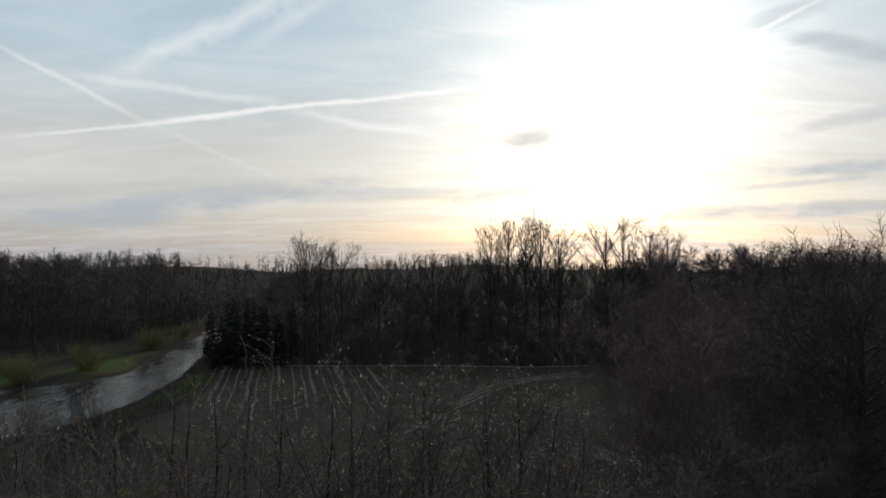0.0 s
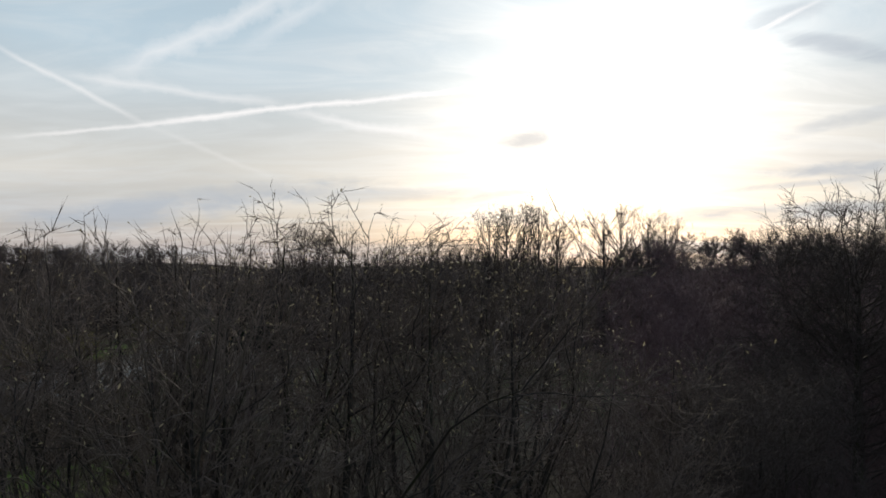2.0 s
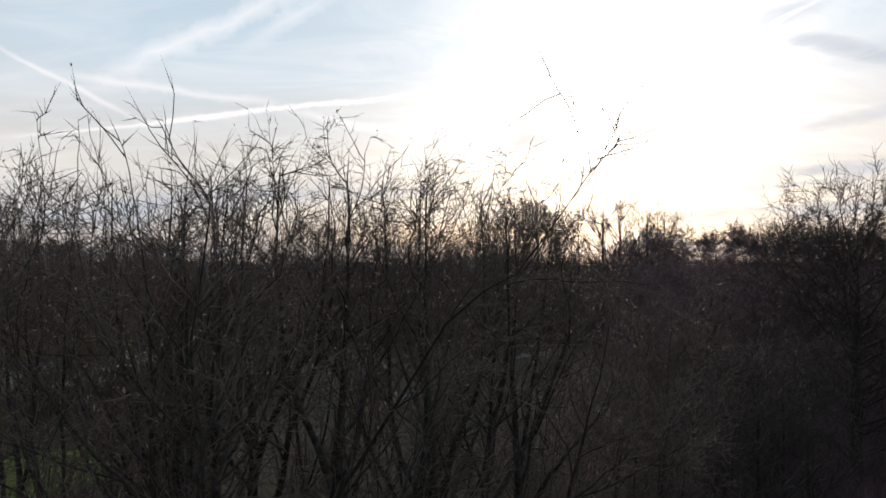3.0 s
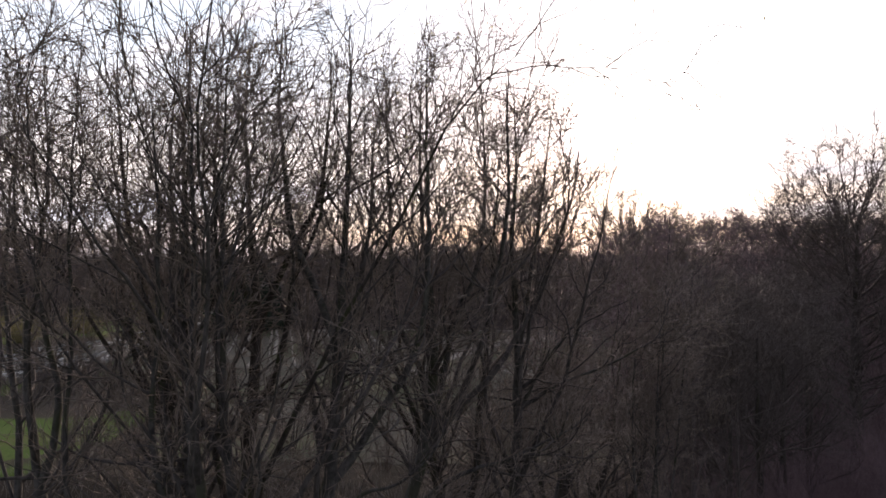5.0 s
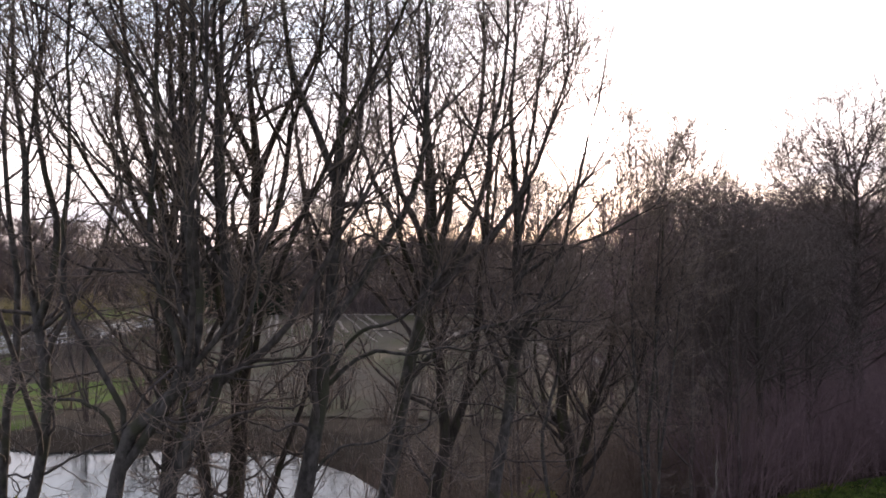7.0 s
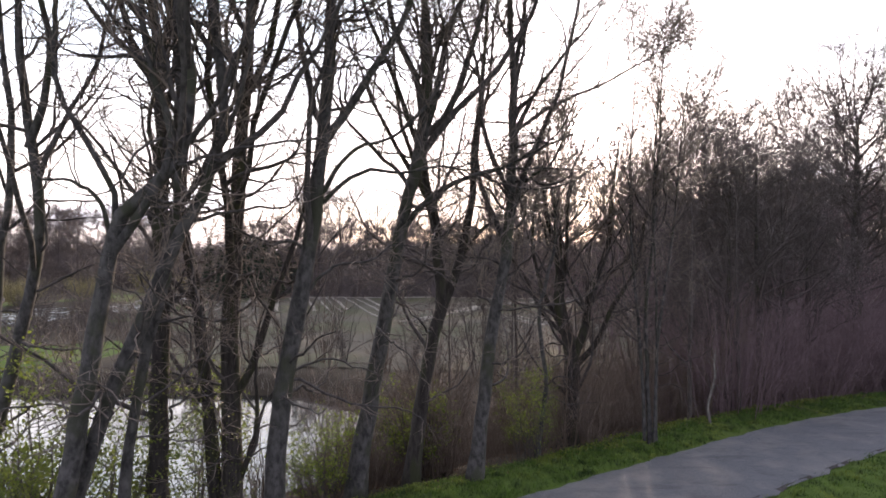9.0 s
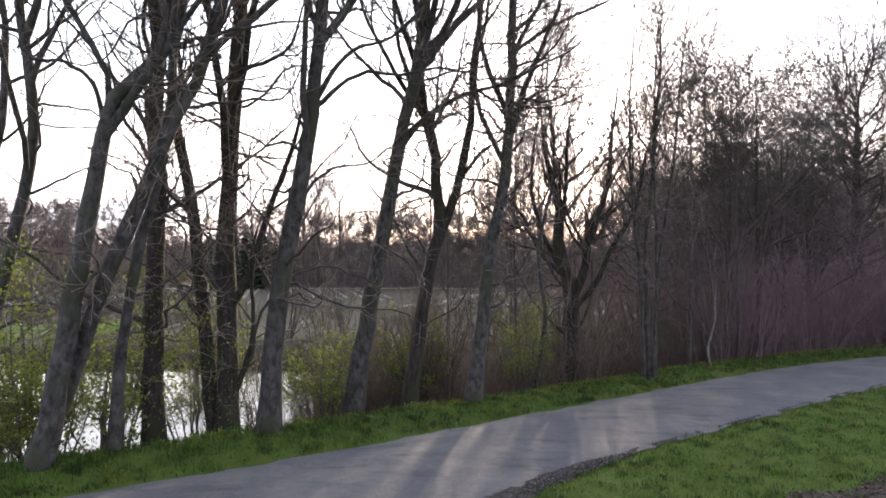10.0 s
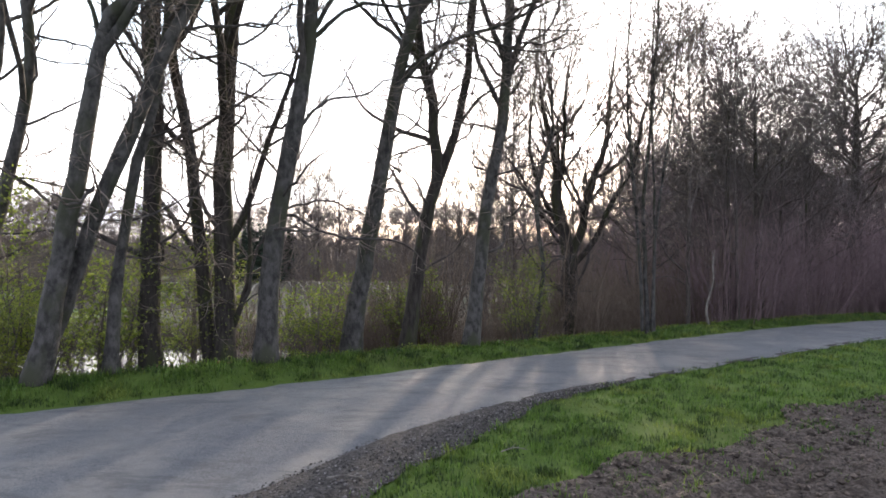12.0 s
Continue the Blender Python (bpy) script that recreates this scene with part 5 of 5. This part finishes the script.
firs = [spruce(91, 15, "dark green spruce at the wood's edge", "spruces"), spruce(92, 13, "dark green spruce at the wood's edge", "spruces")]
spots = []
for k in range(15):
    spots.append((k % 2, -51 + k * 1.1 + pick.uniform(-0.6, 0.6), 138 + pick.uniform(-2, 6), pick.uniform(0.7, 1.05), pick.uniform(0, 6.3), None))
for k in range(16):
    spots.append((int(pick.integers(2)), pick.uniform(-52, 110), pick.uniform(168, 192), pick.uniform(1.1, 1.35), pick.uniform(0, 6.3), None))
scatter(firs, spots)
def undergrowth(name, seed, n, spot, height, radius, mat, label, kids=2):
    """Brushwood too dense to pick apart: leaning stalks with a few side twigs."""
    rng = np.random.default_rng(seed)
    x, y = spot(rng, n)
    h = rng.uniform(*height, len(x))
    lean = rng.normal(size=(len(x), 2)) * 0.22
    k = np.linspace(0, 1, 3)[None, :, None]
    base = np.stack([x, y, land(x, y) - 0.1], 1)
    tip = np.c_[lean * h[:, None], h]
    P = base[:, None] + k * tip[:, None] + rng.normal(size=(len(x), 3, 3)) * 0.05 * h[:, None, None] * k
    R = radius * rng.uniform(0.6, 1.3, len(x))[:, None] * np.linspace(1, 0.5, 3)[None]
    pieces = [tubes(P, R, 3, True)]
    if kids:
        T, TR = spawn(rng, P, R, kids, 0.25, 0.95, 38, 12, lambda t: np.mean(height) * 0.4 + 0 * t, 2, 0.1, 0.1, 0.8, radius * 0.8, 0.5)
        pieces.append(tubes(T, TR, 3, True))
    tagged(new(name, mesh_of(name, pieces, mat, False)), label, "undergrowth", kind="stuff")


def box_spot(x0, x1, y0, y1, keep=9.0):
    def spot(rng, n):
        x, y = rng.uniform(x0, x1, n), rng.uniform(y0, y1, n)
        ok = river_dist(x, y) > keep
        return x[ok], y[ok]
    return spot


def bank_spot(l0, l1, s0, s1):
    def spot(rng, n):
        x, y = lane_xy(rng.uniform(l0, l1, n), s0 + (s1 - s0) * rng.random(n))
        ok = river_dist(x, y) > 7.0
        return x[ok], y[ok]
    return spot


def copse_spot(rng, n):
    y = rng.uniform(34, 130, n)
    x = y * rng.uniform(0.27, 0.85, n) + 4
    ok = river_dist(x, y) > 8.5
    return x[ok], y[ok]


def far_bank_spot(rng, n):
    x, y = rng.uniform(-60, 6, n), rng.uniform(27, 56, n)
    ok = (np.abs(river_dist(x, y) - 10.0 - rng.normal(size=n)) < 1.2) & ((y > 39) | (x > -9))
    return x[ok], y[ok]


undergrowth("wood_undergrowth", 101, 12000, box_spot(-54, 110, 138, 176), (1.5, 9.0), 0.05, TWIG_FAR, "dark brushwood on the floor of the far wood")
undergrowth("copse_undergrowth", 102, 9000, copse_spot, (1.0, 5.0), 0.03, TWIG_RED, "dark brushwood on the floor of the copse")
undergrowth("bank_undergrowth", 103, 7000, bank_spot(0.0, 26, 2.8, 12), (0.4, 2.2), 0.006, TWIG_TAN, "tangled dry brushwood on the river bank")
undergrowth("thicket_undergrowth", 104, 6000, bank_spot(15, 56, 2.4, 13), (0.8, 3.6), 0.010, TWIG_RED, "dark brushwood under the thicket")
undergrowth("left_wood_undergrowth", 105, 9000, box_spot(-240, -94, 150, 275), (1.5, 6.0), 0.08, TWIG, "dark brushwood in the riverside wood")
undergrowth("distant_brushwood", 107, 9000, box_spot(-420, 420, 195, 470, 14), (2.0, 7.0), 0.2, TWIG, "dark brushwood in the distant woodland")
undergrowth("bank_scrub", 108, 1000, box_spot(-150, -84, 92, 178, 10.5), (0.2, 1.0), 0.05, WILLOW, "low olive scrub on the river meadow")
undergrowth("bend_scrub", 109, 3500, box_spot(-66, -42, 66, 150, 9.5), (0.3, 1.8), 0.04, TWIG, "low dark scrub along the river bend")
undergrowth("dry_reeds", 106, 14000, far_bank_spot, (0.5, 1.6), 0.012, STRAW, "dry pale reeds and stalks at the water's edge", 0)
# willow bushes along the river
willow = [shrub(95, 5.6, 110, 9.5, 0.0, "rounded olive-brown willow bush on the river bank", "riverside willows", WILLOW, 0.07, 4)]
scatter(willow, [(0, -82, 121, 1.05, 0, None), (0, -77, 134, 1.0, 1, None), (0, -78.5, 166, 1.25, 2, None), (0, -80, 190, 0.8, 3, None), (0, -90, 128, 0.9, 3.0, None), (0, -88, 150, 0.8, 0.5, None), (0, -56, 150, 0.4, 4, None), (0, -84, 178, 0.8, 4.5, None)])


# ---- grass, gravel and clods ----
def blades(rng, l0, l1, s0, s1, n, hmin, hmax, keep=None):
    c = int(n / 20)
    cl, cs, ch = rng.uniform(l0, l1, c), rng.uniform(0, 1, c), rng.uniform(0.25, 1.0, c) ** 1.5 * 1.9
    k = rng.integers(0, c, n)
    l = cl[k] + rng.normal(size=n) * 0.10
    lo, hi = s0(l), s1(l)
    s = lo + (hi - lo) * cs[k] + rng.normal(size=n) * 0.10
    x, y = lane_xy(l, s)
    z = land(x, y) - 0.06 * step(-s, -0.15, 0.4)
    p = np.stack([x, y, z - 0.01], 1)
    a = rng.uniform(0, 6.283, n)
    h = rng.uniform(hmin, hmax, n) * ch[k]
    side = np.stack([np.cos(a), np.sin(a), 0 * a], 1) * (0.006 + 0.004 * rng.random(n))[:, None]
    lean = np.stack([-np.sin(a), np.cos(a), 0 * a], 1) * (h * rng.uniform(0.1, 0.9, n))[:, None]
    up = np.array([0, 0, 1.0]) * h[:, None]
    v = np.stack([p - side, p + side, p + lean * 0.35 + up * 0.6 + side * 0.7, p + lean * 0.35 + up * 0.6 - side * 0.7, p + lean + up * 0.9], 1).reshape(-1, 3)
    i = np.arange(n)[:, None] * 5
    return v, np.concatenate([i + np.array([0, 1, 2]), i + np.array([0, 2, 3]), i + np.array([3, 2, 4])])


def build_grass():
    rng = np.random.default_rng(3)
    far = blades(rng, -9, 30, lambda l: 0.02 + 0 * l, lambda l: 2.1 + 0 * l, 80000, 0.03, 0.115)
    near = blades(rng, -7, 24, lambda l: -gravel_edge(l) + 0.05, lambda l: -soil_edge(l) - 0.15, 60000, 0.025, 0.10)
    stray = blades(rng, -6, 20, lambda l: -soil_edge(l), lambda l: -soil_edge(l) - 1.3, 8000, 0.03, 0.11)
    tagged(new("verge_grass", mesh_of("verge_grass", [far], GRASS, False)), "fresh green grass of the verge under the trees", "grass", kind="stuff")
    tagged(new("strip_grass", mesh_of("strip_grass", [near, stray], GRASS, False)), "short green grass between the lane and the soil", "grass", kind="stuff")


def pebbles(rng, x, y, z, size):
    n = len(x)
    o = np.array([(1, 0, 0), (-1, 0, 0), (0, 1, 0), (0, -1, 0), (0, 0, 0.7), (0, 0, -0.7)], float)
    v = o[None] * (size[:, None, None] * rng.uniform(0.6, 1.3, (n, 6, 1)))
    a = rng.uniform(0, 6.283, n)
    c, s = np.cos(a)[:, None], np.sin(a)[:, None]
    v = np.stack([v[..., 0] * c - v[..., 1] * s, v[..., 0] * s + v[..., 1] * c, v[..., 2]], -1)
    v = v + np.stack([x, y, z], 1)[:, None]
    f = np.array([(0, 2, 4), (2, 1, 4), (1, 3, 4), (3, 0, 4), (2, 0, 5), (1, 2, 5), (3, 1, 5), (0, 3, 5)])
    return v.reshape(-1, 3), (np.arange(n)[:, None, None] * 6 + f[None]).reshape(-1, 3)


def build_stones():
    rng = np.random.default_rng(4)
    n = 11000
    l = rng.uniform(-7.5, 3.2, n)
    s = -lane_width(l) + 0.25 + (lane_width(l) - gravel_edge(l) - 0.3) * rng.uniform(0, 1, n)
    x, y = lane_xy(l, s)
    tagged(new("gravel_stones", mesh_of("gravel_stones", [pebbles(rng, x, y, -0.012 + 0 * x, 0.005 + 0.02 * rng.random(n) ** 3)], STONE, False)), "loose grey gravel stones at the lane's edge", "gravel", kind="stuff")
    n = 8000
    l = rng.uniform(-7, 18, n)
    s = -soil_edge(l) - rng.uniform(0, 1, n) ** 1.5 * 7
    x, y = lane_xy(l, s)
    tagged(new("soil_clods", mesh_of("soil_clods", [pebbles(rng, x, y, -0.01 + 0 * x, rng.uniform(0.012, 0.05, n))], CLOD, False)), "brown clods on the tilled soil", "soil", kind="stuff")


build_grass()
build_stones()


# ---- small things by the lane ----
def fallen_stick(points, r, mat, label, name="stick"):
    line = smooth_line(points, 9)[None]
    rng = np.random.default_rng(len(label))
    B, BR = spawn(rng, line, np.full((1, 9), r), 3, 0.3, 0.9, 40, 8, lambda t: 0.12 + 0 * t, 3, 0.1, 0.0, 0.6, r, 0.5)
    tagged(new(name, mesh_of(name, [tubes(line, np.linspace(1.1, 0.6, 9)[None] * r, 7, True), tubes(B, BR, 4, True)], mat)), label, "stick")


fallen_stick([(-1.05, 6.95, 0.01), (-0.85, 6.98, 0.025), (-0.62, 6.93, 0.012)], 0.012, BARK_PALE, "pale dry stick lying on the gravel")
fallen_stick([(0.9, 7.9, 0.0), (1.1, 8.0, 0.02), (1.25, 7.97, 0.0)], 0.008, BARK_PALE, "thin dry twig lying on the soil edge")


def edge_plate():
    """A flat dark patch at the lane's edge, built as a thin barred plate."""
    root = thing("road_cover", (-5.0, 9.62, 0.012), "flat dark patch at the lane's edge", "road cover")
    bm = bmesh.new()
    bmesh.ops.create_cube(bm, size=1, matrix=Matrix.Diagonal((0.30, 0.14, 0.012, 1)))
    bmesh.ops.bevel(bm, geom=bm.edges[:], offset=0.004, segments=1, affect="EDGES")
    me = bpy.data.meshes.new("cover_frame")
    bm.to_mesh(me)
    bm.free()
    me.materials.append(PLATE_DARK)
    part("cover_frame", me, root)
    for k in range(5):
        bm = bmesh.new()
        bmesh.ops.create_cube(bm, size=1, matrix=Matrix.Translation((-0.11 + 0.055 * k, 0, 0.009)) @ Matrix.Diagonal((0.018, 0.12, 0.01, 1)))
        me = bpy.data.meshes.new("bar")
        bm.to_mesh(me)
        bm.free()
        me.materials.append(PLATE_DARK)
        part("bar", me, root)
    root.rotation_euler.z = radians(30)


PLATE_DARK = two_tone("plate_near_black", (0.008, 0.008, 0.008), (0.02, 0.018, 0.016), 30, rough=0.7, bumpiness=0.3, dist=0.004)
edge_plate()


def sapling():
    """A pale crooked broken sapling before the thicket."""
    root = thing("sapling", (9.45, 21.9, g(9.45, 21.9)), "pale crooked leafless sapling before the thicket", "sapling")
    line = smooth_line([(0, 0, -0.1), (-0.12, 0, 0.6), (0.02, 0, 1.15), (0.14, 0, 1.6), (0.12, 0, 2.2), (0.2, 0, 2.7)], 14)[None]
    part("trunk", mesh_of("trunk", [tubes(line, np.linspace(0.05, 0.02, 14)[None], 8, True)], BARK_PALE), root)
    rng = np.random.default_rng(15)
    B, BR = spawn(rng, line, np.linspace(0.05, 0.02, 14)[None], 7, 0.4, 1.0, 45, 10, lambda t: 0.7 + 0 * t, 5, 0.15, 0.1, 0.5, 0.014, 0.4)
    part("crown", mesh_of("crown", [tubes(B, BR, 4, True)], BARK_PALE), root)


sapling()


def verge_herbs():
    """Low bright leafy weeds in clumps along the foot of the trees."""
    rng = np.random.default_rng(61)
    c = 46
    cl, cs = rng.uniform(-6, 22, c), rng.uniform(1.2, 2.6, c)
    n = 5200
    k = rng.integers(0, c, n)
    l, s = cl[k] + rng.normal(size=n) * 0.28, cs[k] + rng.normal(size=n) * 0.16
    x, y = lane_xy(l, s)
    p = np.stack([x, y, land(x, y) + rng.uniform(0.01, 0.13, n)], 1)
    tagged(new("verge_weeds", mesh_of("verge_weeds", [leaf_bits(rng, p, 0.045, 1.3)], LEAF, False)), "low bright green weeds at the foot of the trees", "weeds", kind="stuff")
    # dead leaves and bits of straw on the verge and the bank
    n = 5000
    l, s = rng.uniform(-9, 24, n), rng.uniform(1.0, 6.0, n)
    x, y = lane_xy(l, s)
    p = np.stack([x, y, land(x, y) + rng.uniform(0.0, 0.06, n)], 1)
    tagged(new("dead_leaves", mesh_of("dead_leaves", [leaf_bits(rng, p, 0.04, 1.4)], DEADLEAF, False)), "brown dead leaves scattered under the trees", "leaves", kind="stuff")


DEADLEAF = leaf_material("dead_leaves", (0.10, 0.06, 0.03), (0.24, 0.15, 0.08), 0.2)
verge_herbs()
